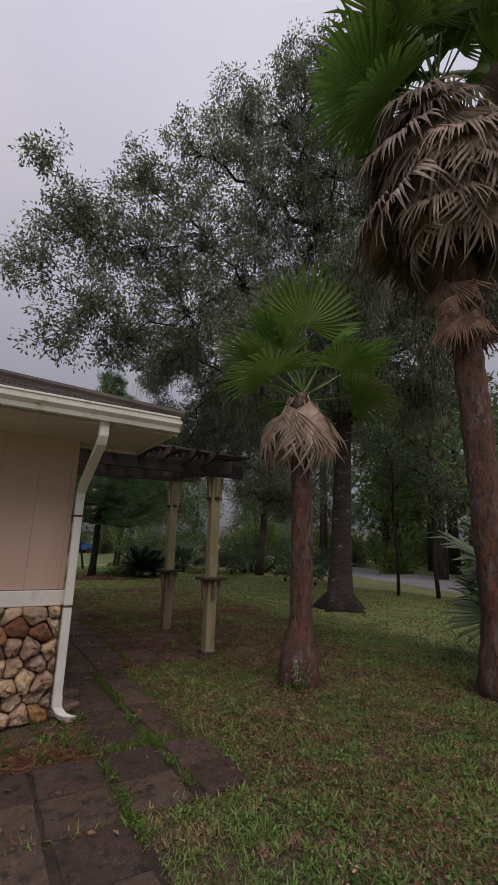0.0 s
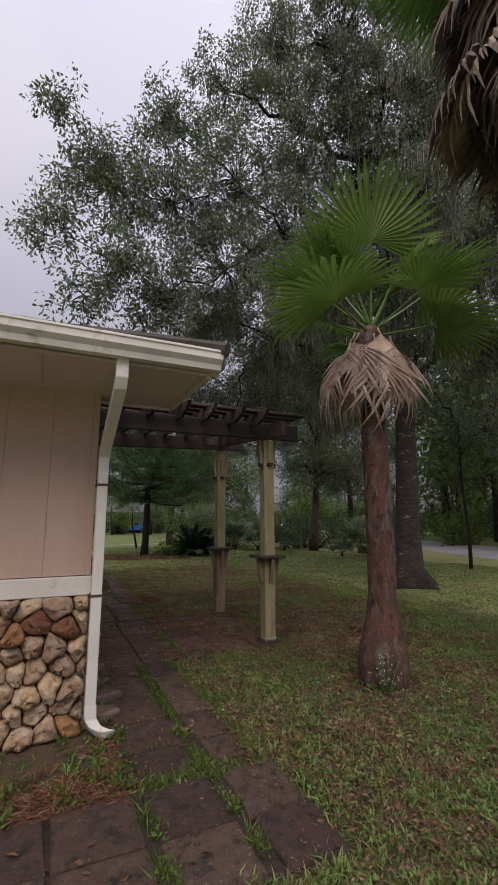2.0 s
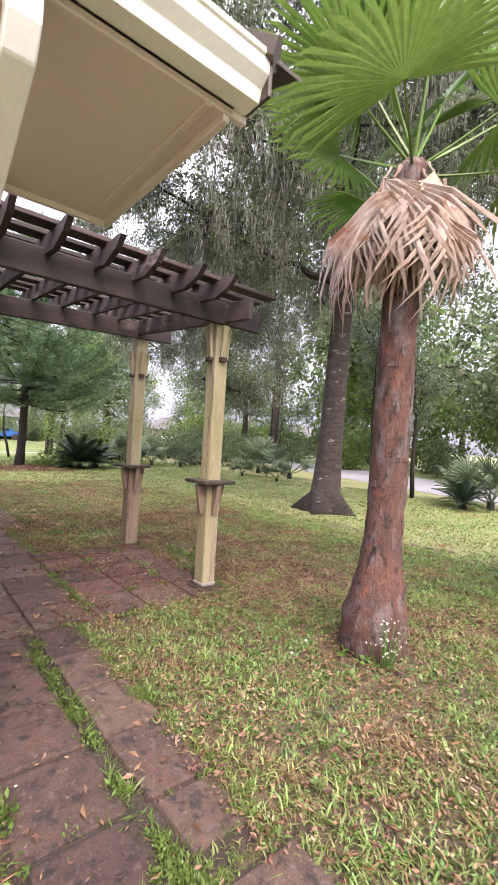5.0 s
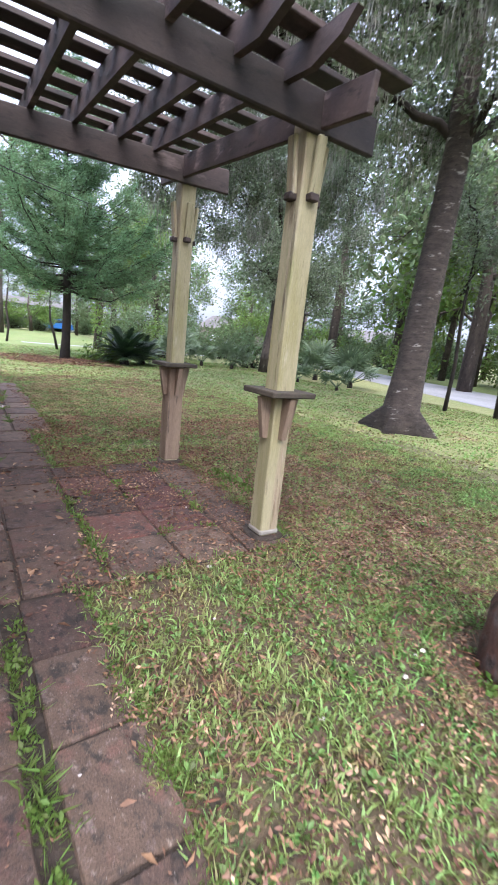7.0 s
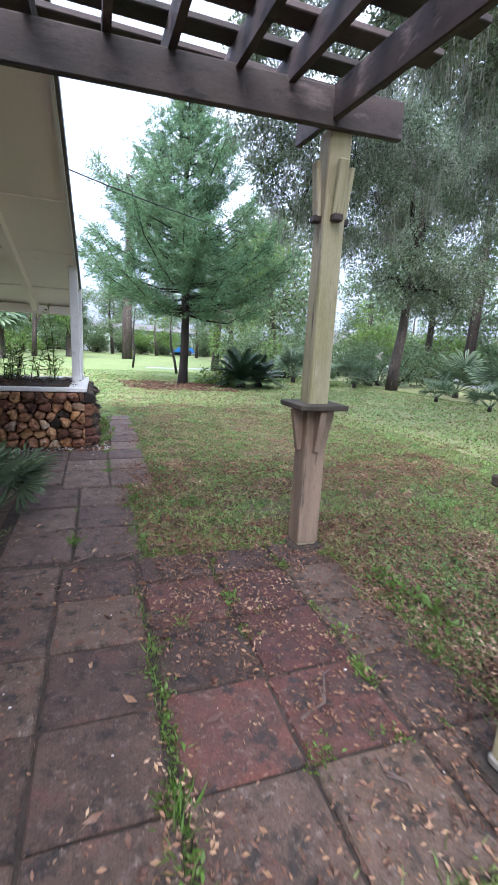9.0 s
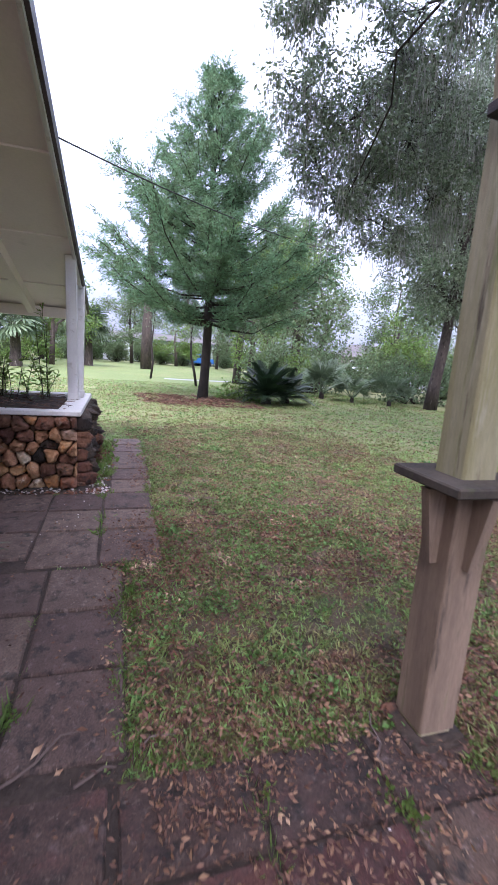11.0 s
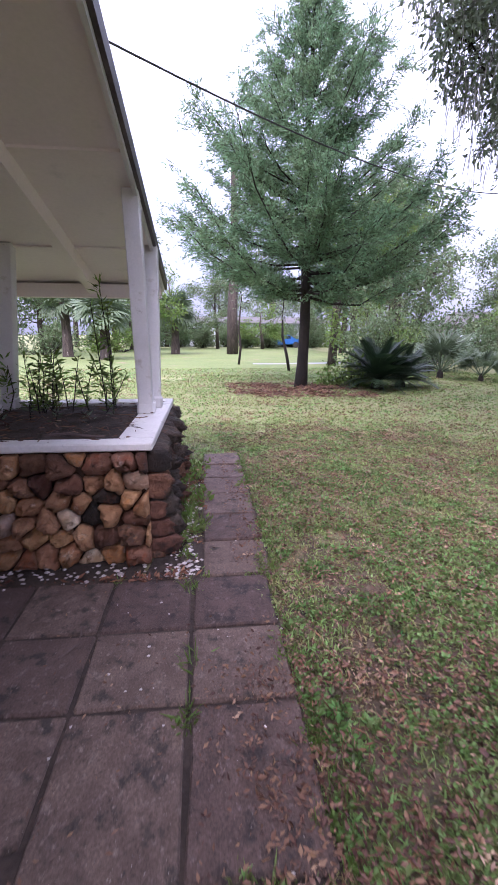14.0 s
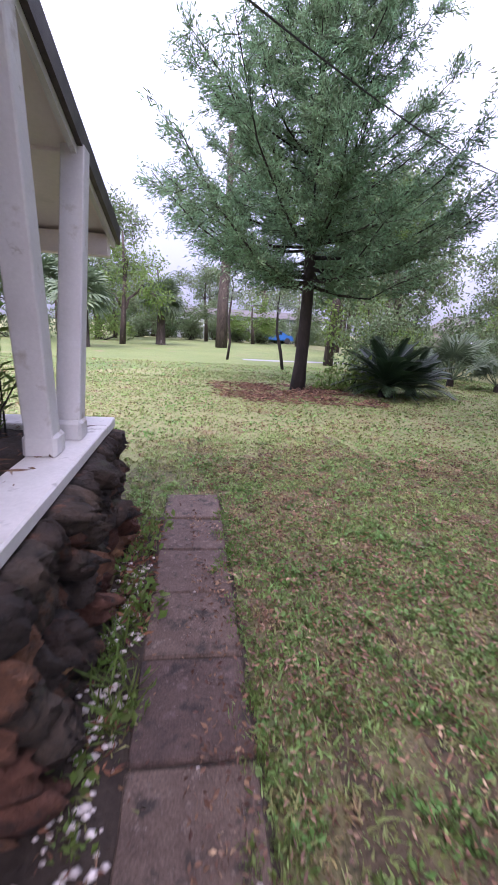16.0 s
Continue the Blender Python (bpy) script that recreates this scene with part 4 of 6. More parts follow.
def palm(base, height, radius, lean, label, seed, fans, dead, crown, n_dead, skirt, dead_mat, ring=0.1, flare=1.7, hang=(-84, -60)):
    rng = random.Random(seed)
    root = thing("fan_palm", base, label, "palm tree")
    pts, rad = [], []
    steps = int(height / ring)
    for i in range(steps + 1):
        z = height * i / steps
        f = z / height
        pts.append((lean[0] * f + 0.03 * math.sin(f * 5), lean[1] * f, z - 0.03))
        b = min(1.0, max(0.0, (z - 0.22) / 0.55))
        swell = 1 + (flare - 1) * (1 - b * b * (3 - 2 * b)) * (0.9 + 0.35 * min(z, 0.28))
        rad.append(radius * swell * (1.06 - 0.2 * f) * (1 + (0.05 if i % 2 else 0.0) + rng.uniform(-0.025, 0.025)))
    for rise, shrink in ((0.03, 0.7), (0.06, 0.3)):
        pts.append((lean[0], lean[1], height + rise))
        rad.append(radius * shrink)
    tv, tf = tube(pts, rad, 18)
    for v in tv:
        v += Vector((rng.uniform(-1, 1), rng.uniform(-1, 1), rng.uniform(-0.6, 0.6))) * radius * 0.05
    part("trunk", raw("palm_trunk", tv, tf, True), PALMBARK, root)
    for i in range(46):
        z = rng.uniform(0.25, height - skirt)
        a = rng.uniform(0, 6.283)
        f = z / height
        b = min(1.0, max(0.0, (z - 0.22) / 0.55))
        r = radius * (1.04 - 0.2 * f) * (1 + (flare - 1) * (1 - b * b * (3 - 2 * b)) * (0.9 + 0.35 * min(z, 0.28)))
        w, h = rng.uniform(0.03, 0.075), rng.uniform(0.03, 0.08)
        scale_bm = block((-0.012, -w / 2, -h / 2), (0.007, w / 2, h / 2), 0.006)
        ob = part("bark_scale", scale_bm, PALMBARK, root)
        ob.matrix_basis = pose(lean[0] * f + 0.03 * math.sin(f * 5) + r * math.cos(a), lean[1] * f + r * math.sin(a), z, 0, rng.uniform(-12, 4), math.degrees(a))
    heart = (lean[0], lean[1], height)
    for i, (azimuth, elevation, roll, size) in enumerate(crown):
        ob = part("frond", fans[i % len(fans)], FROND, root)
        ob.matrix_basis = aim((heart[0], heart[1], heart[2] - 0.04 + 0.0016 * elevation), azimuth, elevation, roll, size)
    for i in range(n_dead):
        f = (i + 0.5) / n_dead
        mesh = dead[i % len(dead)]
        ob = part("dead_frond", mesh, dead_mat, root, "dry hanging frond")
        z = heart[2] + 0.03 - skirt * 0.8 * f
        a = i * 137.5 + rng.uniform(-20, 20)
        out = radius * rng.uniform(0.8, 1.7)
        ob.matrix_basis = aim((heart[0] - lean[0] * skirt * f / height + out * math.cos(radians(a)), heart[1] - lean[1] * skirt * f / height + out * math.sin(radians(a)), z), a, rng.uniform(*hang), rng.uniform(-9, 9), rng.uniform(0.75, 1.1) * (0.84 if height < 5 else 1.1) * (0.8 if f < 0.3 else 1.0))
    return root


SMALL_CROWN = [(246, 80, 0, 0.98), (206, 6, 14, 0.85), (160, 36, 12, 0.76), (138, 58, 10, 0.82), (-30, 34, -8, 0.85), (-52, 0, -22, 0.7), (96, 30, 12, 0.8), (22, 50, -16, 0.8), (60, 12, 8, 0.75), (-70, 26, -10, 0.66), (176, 56, 14, 0.7), (-6, 62, -12, 0.76), (112, 74, 10, 0.85)]
TALL_CROWN = [(149, 4, 20, 1.0), (160, -14, 10, 0.85), (140, 24, 10, 1.05)] + [(i * 137.5 + 9 * math.sin(i * 2.3), 86 - 66 * i / 20, 36 * math.sin(i * 1.7), 1.0 + 0.08 * math.sin(i * 3.1)) for i in range(20)]
palm((3.26, 4.25, 0), 3.3, 0.126, (-0.02, -0.12), "small fan palm with red-brown trunk and tan dead frond skirt", 4, GREEN_FANS, DEAD_FANS, SMALL_CROWN, 13, 0.22, DEADFROND, hang=(-70, -54))
bloom = thing("flowering_weed", (3.1, 4.05, 0), "small weed with white flowers at the foot of the palm", "weed")
rngb = np.random.default_rng(655)
at = rngb.normal(size=(60, 3)) * [0.05, 0.04, 0] + np.array([0, 0, 0.02])
part("foliage", leaves("bloom_foliage", at, rngb.normal(size=(60, 3)) * [1, 1, 0.3] + np.array([0, 0, 0.5]), 0.05, 0.026, rngb), WEED, bloom)
tips = np.stack([rngb.normal(0.0, 0.06, 46), rngb.normal(-0.05, 0.04, 46), rngb.uniform(0.1, 0.34, 46)], 1)
tagged(part("stem_growth", raw("bloom_stems", *join([tube([(0.3 * p[0], 0.3 * p[1], 0), tuple(p)], [0.0025, 0.0015], 3, False) for p in tips])), WEED, bloom), kind="stuff")
part("flowers", leaves("bloom_flowers", np.repeat(tips, 4, 0), rngb.normal(size=(184, 3)), 0.011, 0.009, rngb), PEBBLE, bloom, "tiny white flowers")
tall = palm((5.05, 2.95, 0), 7.6, 0.17, (-0.5, -0.1), "tall fan palm with a thick skirt of grey-brown dead fronds", 6, BIG_GREEN, BIG_DEAD, TALL_CROWN, 84, 2.05, GREYFROND, 0.14, 1.5, (-66, -30))
rng = random.Random(68)
for i in range(14):
    a = i * 137.5
    ob = part("dead_frond", DEAD_FANS[i % 3], PALMBARK, tall, "withered red-brown frond close to the trunk")
    ob.data = ob.data.copy()
    ob.data.materials[0] = REDFROND
    ob.matrix_basis = aim((-0.5 * 0.66 + 0.15 * math.cos(radians(a)), -0.07 + 0.15 * math.sin(radians(a)), 4.98 - 0.05 * i), a, rng.uniform(-78, -56), rng.uniform(-30, 30), rng.uniform(0.45, 0.65))



def palmetto(place, size, count, seed, label, mat=None, name="palmetto", rise=(18, 78)):
    rng = random.Random(seed)
    root = thing(name, place, label, "palmetto", "palmettos about the garden")
    bm = bmesh.new()
    v, f = tube([(0, 0, -0.02), (0, 0, 0.12 * size), (0, 0, 0.2 * size)], [0.07 * size, 0.06 * size, 0.02 * size], 7)
    part("stem", raw("palmetto_stem", v, f), DARKBARK, root)
    for i in range(count):
        mesh = LOW_FANS[i % 2].copy() if mat else LOW_FANS[i % 2]
        ob = part("frond", mesh, mat or BLUEFROND, root)
        ob.matrix_basis = aim((0, 0, 0.12 * size), i * 137.5 + rng.uniform(-20, 20), rng.uniform(*rise), rng.uniform(-40, 40), size * rng.uniform(0.8, 1.2))
    bm.free()
    return root


for k, (x, y, s, c) in enumerate(((11.75, 14.2, 0.85, 8), (11.8, 16.3, 0.9, 9), (10.4, 21.4, 1.2, 11), (11.5, 20.6, 1.3, 10), (9.6, 22.4, 1.6, 12), (13.4, 15.2, 1.5, 10), (13.8, 17.6, 1.6, 11), (12.8, 7.2, 1.5, 11), (13.6, 8.2, 1.3, 8))):
    palmetto((x, y, 0), s, c, 60 + k, "grey-green saw palmetto at the edge of the lawn")
palmetto((6.35, 2.75, 0), 2.35, 9, 80, "tall grey-green palmetto beside the big palm trunk")
palmetto((0.90, 8.5, 0), 0.66, 14, 81, "small dark green palmetto beside the path", SAGO, rise=(38, 82))

SAGO_FRONDS = []
for s, (n, droop) in enumerate(((34, 0.35), (34, 0.6))):
    pts = [(t * 1.05, 0, 0.42 * t - droop * 1.1 * t * t) for t in np.linspace(0, 1, 9)]
    v, f = tube(pts, [0.014 * (1 - 0.7 * t) for t in np.linspace(0, 1, 9)], 4, False)
    v, f = list(v), list(f)
    for i in range(n):
        t = 0.14 + 0.86 * i / n
        o = Vector((t * 1.05, 0, 0.42 * t - droop * 1.1 * t * t))
        size = 0.19 * math.sin(math.pi * (0.12 + 0.82 * t)) + 0.03
        for sgn in (-1, 1):
            k = len(v)
            tip = o + Vector((0.55 * size, sgn * size, 0.15 * size))
            v += [o, o + Vector((0.034, 0, 0)), tip]
            f.append((k, k + 1, k + 2))
    SAGO_FRONDS.append(raw("sago_frond", v, f))


def sago(place, size, count, seed, label):
    rng = random.Random(seed)
    root = thing("sago_palm", place, label, "sago palm", "sago palms in the garden")
    v, f = tube([(0, 0, -0.02), (0, 0, 0.12 * size), (0, 0, 0.22 * size)], [0.15 * size, 0.14 * size, 0.06 * size], 9)
    part("stem", raw("sago_stem", v, f), DARKBARK, root)
    for i in range(count):
        ob = part("frond", SAGO_FRONDS[i % 2], SAGO, root)
        ob.matrix_basis = aim((0, 0, 0.18 * size), i * 137.5, 62 - 70 * (i / count) + rng.uniform(-8, 8), rng.uniform(-15, 15), size * rng.uniform(0.85, 1.1))
    return root


sago((6.35, 19.6, 0), 1.15, 64, 90, "large dark green sago palm beside the cedar")
sago((7.15, 20.0, 0), 0.95, 44, 91, "dark green sago palm close to a larger one")
sago((12.1, 7.6, 0), 0.75, 26, 92, "small dark sago palm on the far lawn")


def shrub(name, place, blobs, label, seed, leaf, leaf_len=0.08, sprays=26, per=60, category="shrub", group=""):
    rng = np.random.default_rng(seed)
    root = thing(name, place, label, category, group)
    pieces, starts, ways = [], [], []
    for x, y, z, r in blobs:
        c = np.array([x, y, z], float)
        count = max(5, int(sprays * r * r))
        d = unit(rng.normal(size=(count, 3)))
        tips = c + d * r * rng.random((count, 1)) ** 0.3
        tips[:, 2] = np.maximum(tips[:, 2], 0.05)
        for tip in tips:
            foot = np.array([x * 0.4 + rng.normal() * 0.06, y * 0.4 + rng.normal() * 0.06, -0.03])
            pieces.append(tube([foot, (foot + tip) / 2 + rng.normal(size=3) * 0.1 * r, tip], [0.02, 0.011, 0.004], 3, False))
        n = count * per
        off = rng.normal(size=(n, 3)) * 0.26 * r ** 0.4 * 0.7
        starts.append(np.repeat(tips, per, 0) + off)
        ways.append(off + rng.normal(size=(n, 3)) * 0.15)
    tagged(part("stem_growth", raw(name + "_stems", *join(pieces)), DARKBARK, root), kind="stuff")
    starts, ways = np.concatenate(starts), np.concatenate(ways)
    starts[:, 2] = np.maximum(starts[:, 2], 0.02)
    size = leaf_len * rng.uniform(0.7, 1.3, len(starts))
    part("foliage", leaves(name + "_foliage", starts, ways, size, size * 0.5, rng), leaf, root)
    return root


shrub("fern_clump", (5.75, 20.2, 0), [(0, 0, 0.25, 0.45), (0.5, 0.2, 0.25, 0.4), (-0.4, 0.1, 0.15, 0.3)], "light green fern clump at the foot of the cedar", 100, BRIGHTLEAF, 0.12)
shrub("shrub_mass", (9.0, 25.0, 0), [(-1, 0, 0.9, 1.0), (0.3, 0.4, 1.1, 1.2), (1.6, -0.4, 0.9, 1.0), (2.9, 0.2, 1.2, 1.2), (-0.3, 1.5, 1.6, 1.1)], "tangled grey-green shrubs behind the sago palm", 101, FARLEAF, 0.13, 20)
shrub("shrub_mass", (13.6, 22.0, 0), [(-1, 0, 0.8, 0.9), (0.3, 0.4, 0.9, 1.0), (1.6, -0.4, 0.9, 1.0)], "tangled green shrubs beneath the dark oak", 102, FARLEAF, 0.13, 20)
tree("fern_hung_tree", (7.74, 28.7, 0), [(0, 0, -0.1), (0.05, 0, 1.5), (0.2, 0.1, 3.4), (0.1, 0.2, 6)], [0.22, 0.19, 0.16, 0.08],
     [(0, -0.3, 1.3, 0.55), (0.1, -0.3, 2.1, 0.5), (1.6, -0.3, 1.6, 0.6), (1.5, -0.2, 2.4, 0.6), (0.3, 0, 5.2, 1.6), (2.0, 0, 6.0, 1.9), (-1.2, 0.3, 6.6, 1.7)],
     "tree with bright ferns growing on its trunk", seed=31, leaf=BRIGHTLEAF, sprays=18, per=55, leaf_len=0.15, spread=0.5, limb=0.06)
tree("thin_sapling", (3.45, 29.4, 0), [(0, 0, -0.05), (0.1, 0, 0.8), (0.0, 0, 1.7), (0.12, 0, 2.8)], [0.06, 0.055, 0.05, 0.03], [(0.1, 0, 2.9, 0.5), (0.2, 0.1, 3.6, 0.7)], "thin vine-wrapped sapling on the lawn", bark=DARKBARK, seed=33, sprays=14, per=40, leaf_len=0.12, limb=0.02, sides=7)
tree("thin_sapling", (5.15, 25.6, 0), [(0, 0, -0.05), (-0.12, 0, 0.6), (-0.3, 0, 1.3), (-0.3, 0.1, 2.2)], [0.06, 0.06, 0.05, 0.03], [(-0.3, 0, 2.3, 0.4), (-0.2, 0.1, 2.9, 0.5)], "thin leaning sapling with hanging vines", bark=DARKBARK, seed=34, sprays=14, per=40, leaf_len=0.12, limb=0.02, sides=7)
tree("tall_pine", (3.9, 41, 0), [(0, 0, -0.1), (0, 0, 3), (0.2, 0, 7), (0.1, 0, 13)], [0.42, 0.36, 0.3, 0.15], [(1.2, 0, 9.2, 1.4), (2.2, 0, 10.8, 1.5), (1.2, 0, 12.2, 1.3)], "tall straight trunk on the far lawn", seed=35, sprays=12, per=40, leaf_len=0.25, spread=0.6, leaf=FARLEAF)
tree("willowy_tree", (-2.4, 39, 0), [(0, 0, -0.1), (0.1, 0, 2), (0.2, 0, 4), (0.1, 0, 6.5)], [0.2, 0.15, 0.12, 0.05], [(1.2, 0, 3.6, 1.3), (-0.8, 0, 3.2, 1.2), (0.4, 0, 5.0, 1.4), (2.2, 0, 2.8, 1.0)], "pale willowy tree on the far lawn", seed=36, sprays=14, per=30, leaf_len=0.17, spread=0.5, leaf=BRIGHTLEAF, split=False)

FAR_FANS = [frond_mesh("far_fan", 0.9, 0.8, 14, 120, 0.35, 0.4, 0.1, 50)]
for k, (x, y, h) in enumerate(((-0.2, 41, 2.9), (-3.6, 34, 2.4), (-6.5, 37, 3.2))):
    rng = random.Random(200 + k)
    root = thing("cabbage_palm", (x, y, 0), "cabbage palm with a drooping pale crown on the far lawn", "palm tree", "cabbage palms on the far lawn")
    v, f = tube([(0, 0, -0.05), (0.03, 0, h / 2), (0, 0, h)], [0.34, 0.26, 0.28], 10)
    part("trunk", raw("cabbage_trunk", v, f), BARK, root)
    for i in range(30):
        ob = part("frond", FAR_FANS[0], BLUEFROND, root)
        ob.matrix_basis = aim((0, 0, h + 0.1), i * 137.5, 70 - 110 * i / 30, rng.uniform(-30, 30), rng.uniform(0.9, 1.15))

# ---- far: hedge, houses, woods ----
for k, (x, y, s) in enumerate(((-3.4, 55, 1.0), (1.7, 55, 1.05), (6.3, 55.5, 1.1), (8.7, 56, 1.15), (13.4, 56, 1.05), (16.5, 57, 1.1), (-8.5, 53, 1.1), (-12, 52, 1.2), (-0.9, 58.5, 1.25), (4.2, 59, 1.25), (11.2, 60.5, 1.3), (15, 60, 1.3), (-5.8, 58, 1.3))):
    shrub("clipped_bush", (x, y, 0), [(0, 0, 0.95 * s, 1.0 * s), (0.3, 0, 1.1 * s, 0.8 * s)], "dark clipped round bush before the far house", 120 + k, FARLEAF, 0.2, 46, 28, "bush", "clipped bushes before the far house")


def house(name, lo, hi, roof_h, label, windows, turn=0, wall_mat=None):
    root = thing(name, ((lo[0] + hi[0]) / 2, (lo[1] + hi[1]) / 2, 0), label, "house", turn=turn)
    w, d, h = (hi[0] - lo[0]) / 2, (hi[1] - lo[1]) / 2, hi[2]
    part("wall", block((-w, -d, 0), (w, d, h), 0), wall_mat or FARWHITE, root)
    part("roof", raw("roof", [(-w - 0.5, -d - 0.5, h), (w + 0.5, -d - 0.5, h), (w + 0.5, d + 0.5, h), (-w - 0.5, d + 0.5, h), (-w + 1.5, 0, h + roof_h), (w - 1.5, 0, h + roof_h)],
         [(0, 1, 5, 4), (1, 2, 5), (2, 3, 4, 5), (3, 0, 4), (3, 2, 1, 0)]), FARROOF, root)
    for x, wide in windows:
        win = part("window", block((x - wide / 2 - 0.08, -d - 0.04, 0.82), (x + wide / 2 + 0.08, -d + 0.02, 2.18), 0), FARWHITE, root)
        part("pane", block((x - wide / 2, -d - 0.06, 0.9), (x + wide / 2, -d - 0.03, 2.1), 0), GLASS, win, "dark glass pane")
    part("door", block((-0.45, -d - 0.05, 0), (0.45, -d + 0.02, 2.05), 0), SIDING, root)
    return root


house("far_house", (-6, 62, 0), (18, 71, 2.7), 0.9, "long low white house behind clipped bushes", ((-9, 1.6), (-5, 1.6), (4, 2.0), (8, 1.4)))
house("far_house", (40, 40, 0), (54, 49, 2.4), 1.8, "tan single-storey house beyond the road", ((-4, 1.6), (4, 1.8)), turn=-60, wall_mat=FARTAN)
house("far_house", (34, 62, 0), (48, 70, 2.6), 2.0, "tan house half hidden by trees", ((-4, 1.6), (4, 1.8)), turn=-35, wall_mat=FARTAN)


def parked_car(place, turn, label, paint):
    root = thing("parked_car", place, label, "car", turn=turn)
    side = [(-2.1, 0.35), (-2.15, 0.7), (-2.0, 0.9), (-1.45, 0.95), (-1.0, 1.4), (0.6, 1.42), (1.15, 0.98), (2.0, 0.85), (2.15, 0.6), (2.1, 0.35)]
    bm = bmesh.new()
    a = [bm.verts.new((x, -0.85, z)) for x, z in side]
    b = [bm.verts.new((x, 0.85, z)) for x, z in side]
    bm.faces.new(a)
    bm.faces.new(b[::-1])
    for k in range(len(side)):
        bm.faces.new((a[k], b[k], b[(k + 1) % len(side)], a[(k + 1) % len(side)]))
    bmesh.ops.bevel(bm, geom=bm.edges[:], offset=0.06, segments=2, affect="EDGES")
    part("body", bm, paint, root)
    for sy in (-0.83, 0.83):
        part("side_window", block((-1.0, sy - 0.03, 0.98), (0.75, sy + 0.03, 1.33), 0.02), GLASS, root)
        for x in (-1.35, 1.35):
            v, f = tube([(x, sy - 0.09, 0.33), (x, sy + 0.09, 0.33)], [0.33, 0.33], 16)
            part("wheel", raw("wheel", v, f), RUBBER, root)
    return root


parked_car((10.6, 58.6, 0), 8, "blue car parked by the far house", BLUE)
parked_car((22.5, 42.0, 0), 70, "white car parked beyond the shrubs", FARWHITE)
for x, y in ((27.5, 24.0), (35, 44)):
    root = thing("utility_pole", (x, y, 0), "pale grey utility pole by the road", "pole", "utility poles by the road")
    v, f = tube([(0, 0, -0.1), (0.02, 0, 5), (0, 0, 9)], [0.14, 0.12, 0.1], 10)
    part("shaft", raw("pole_shaft", v, f), SLAB, root)
    part("cross_arm", block((-0.9, -0.06, 8.1), (0.9, 0.06, 8.24), 0.01), BARK, root)


def crown_set(seed, count, high, wide):
    rng = random.Random(seed)
    return [(rng.uniform(-wide, wide), rng.uniform(-wide, wide), high * rng.uniform(0.32, 1.0), rng.uniform(0.9, 1.9)) for _ in range(count)]


WOODS = []
for k in range(5):
    h = (9, 11, 8, 12, 7)[k]
    WOODS.append(tree("woodland_tree", (-30 - 9 * k, -60, 0), [(0, 0, -0.1), (0.1, 0, h * 0.3), (0.3 * (k - 2), 0.2, h * 0.6), (0.2 * (k - 2), 0.1, h * 0.95)], [0.26, 0.2, 0.15, 0.06],
                      crown_set(300 + k, 15, h, 2.6), "broad leafy tree in the woods round the lawn", "tree", BARK, BRIGHTLEAF if k == 4 else FARLEAF, 7, 24, 0.28, 0.75, 40 + k, 0, limb=0.06, group="trees of the surrounding woods", sides=8, split=False))
rng = random.Random(77)
for i, (x, y) in enumerate(((-4.5, 49), (-1.0, 52.5), (3.2, 53), (7.6, 52.5), (11.5, 51))):
    low = copy_thing(WOODS[(i + 1) % 5], pose(x, y, 0, 0, 0, 70 * i))
    low.scale = (0.72, 0.72, 0.52)
spots = [(14, 36), (23, 30), (12, 44), (18, 46), (26, 42), (24, 52), (31, 34), (36, 30), (30, 22), (33, 15), (27, 12), (38, 20), (26, 4), (31, 6), (36, 10), (42, 26), (30, 48), (40, 55), (20, 60), (46, 36), (45, 14),
         (-6, 47), (-10, 44), (-13, 40), (-3, 62), (4, 73), (12, 75), (-12, 60), (22, 72), (-18, 50), (32, -3), (40, 2), (-24, 30), (-26, 10), (52, 8), (55, 24), (21.5, 15), (24, 8), (22, 24), (27, 18), (29, 27), (20, 2), (31, 1)]
for i, (x, y) in enumerate(spots):
    s = rng.uniform(0.85, 1.2) * (1.45 if i > 35 else 1.0)
    copy = copy_thing(WOODS[i % 5], pose(x + rng.uniform(-1, 1), y + rng.uniform(-1, 1), 0, 0, 0, rng.uniform(0, 360)))
    copy.scale = (s, s, s * rng.uniform(0.9, 1.15))
for i, (x, y) in enumerate(((19.5, 25.5), (23, 20), (25.5, 14.5), (23.5, 9.5), (24, 3.0), (17.5, 30), (27, 28), (-5, 44), (-9, 40), (31, 40), (12, 33), (15, 28), (-14, 44), (36, 48), (44, 44), (1.5, 60.6), (7.4, 60.8), (-4, 60.6), (13.2, 59.5), (17.5, 58.5))):
    shrub("understorey_shrub", (x, y, 0), [(0, 0, 0.7, 1.0), (1.3, 0.3, 0.9, 1.1), (-1.3, -0.2, 0.8, 1.0), (0.5, 0.8, 1.5, 0.9)], "tangled understorey shrub at the edge of the woods", 400 + i, (FARLEAF, BRIGHTLEAF, FARLEAF)[i % 3], 0.2, 10, 44, "shrub", "shrubs at the edge of the woods")

for i, (x, y) in enumerate(((33, 35.5), (36, 32.5), (39, 29), (34, 39.5), (31.5, 43), (37, 37.5), (42, 33), (29, 49), (32, 54), (25, 56), (35, 25), (31, 18), (30, 11), (38, 44), (28, 33.5), (21, 50))):
    shrub("tall_shrub", (x, y, 0), [(0, 0, 1.1, 1.4), (1.7, 0.4, 1.2, 1.5), (-1.7, -0.3, 1.1, 1.4), (0.6, 0.9, 2.3, 1.2), (-0.9, 0.6, 2.1, 1.2)], "tall rounded shrub at the far edge of the road", 460 + i, (FARLEAF, FARLEAF, BRIGHTLEAF)[i % 3], 0.24, 9, 44, "shrub", "tall shrubs beyond the road")

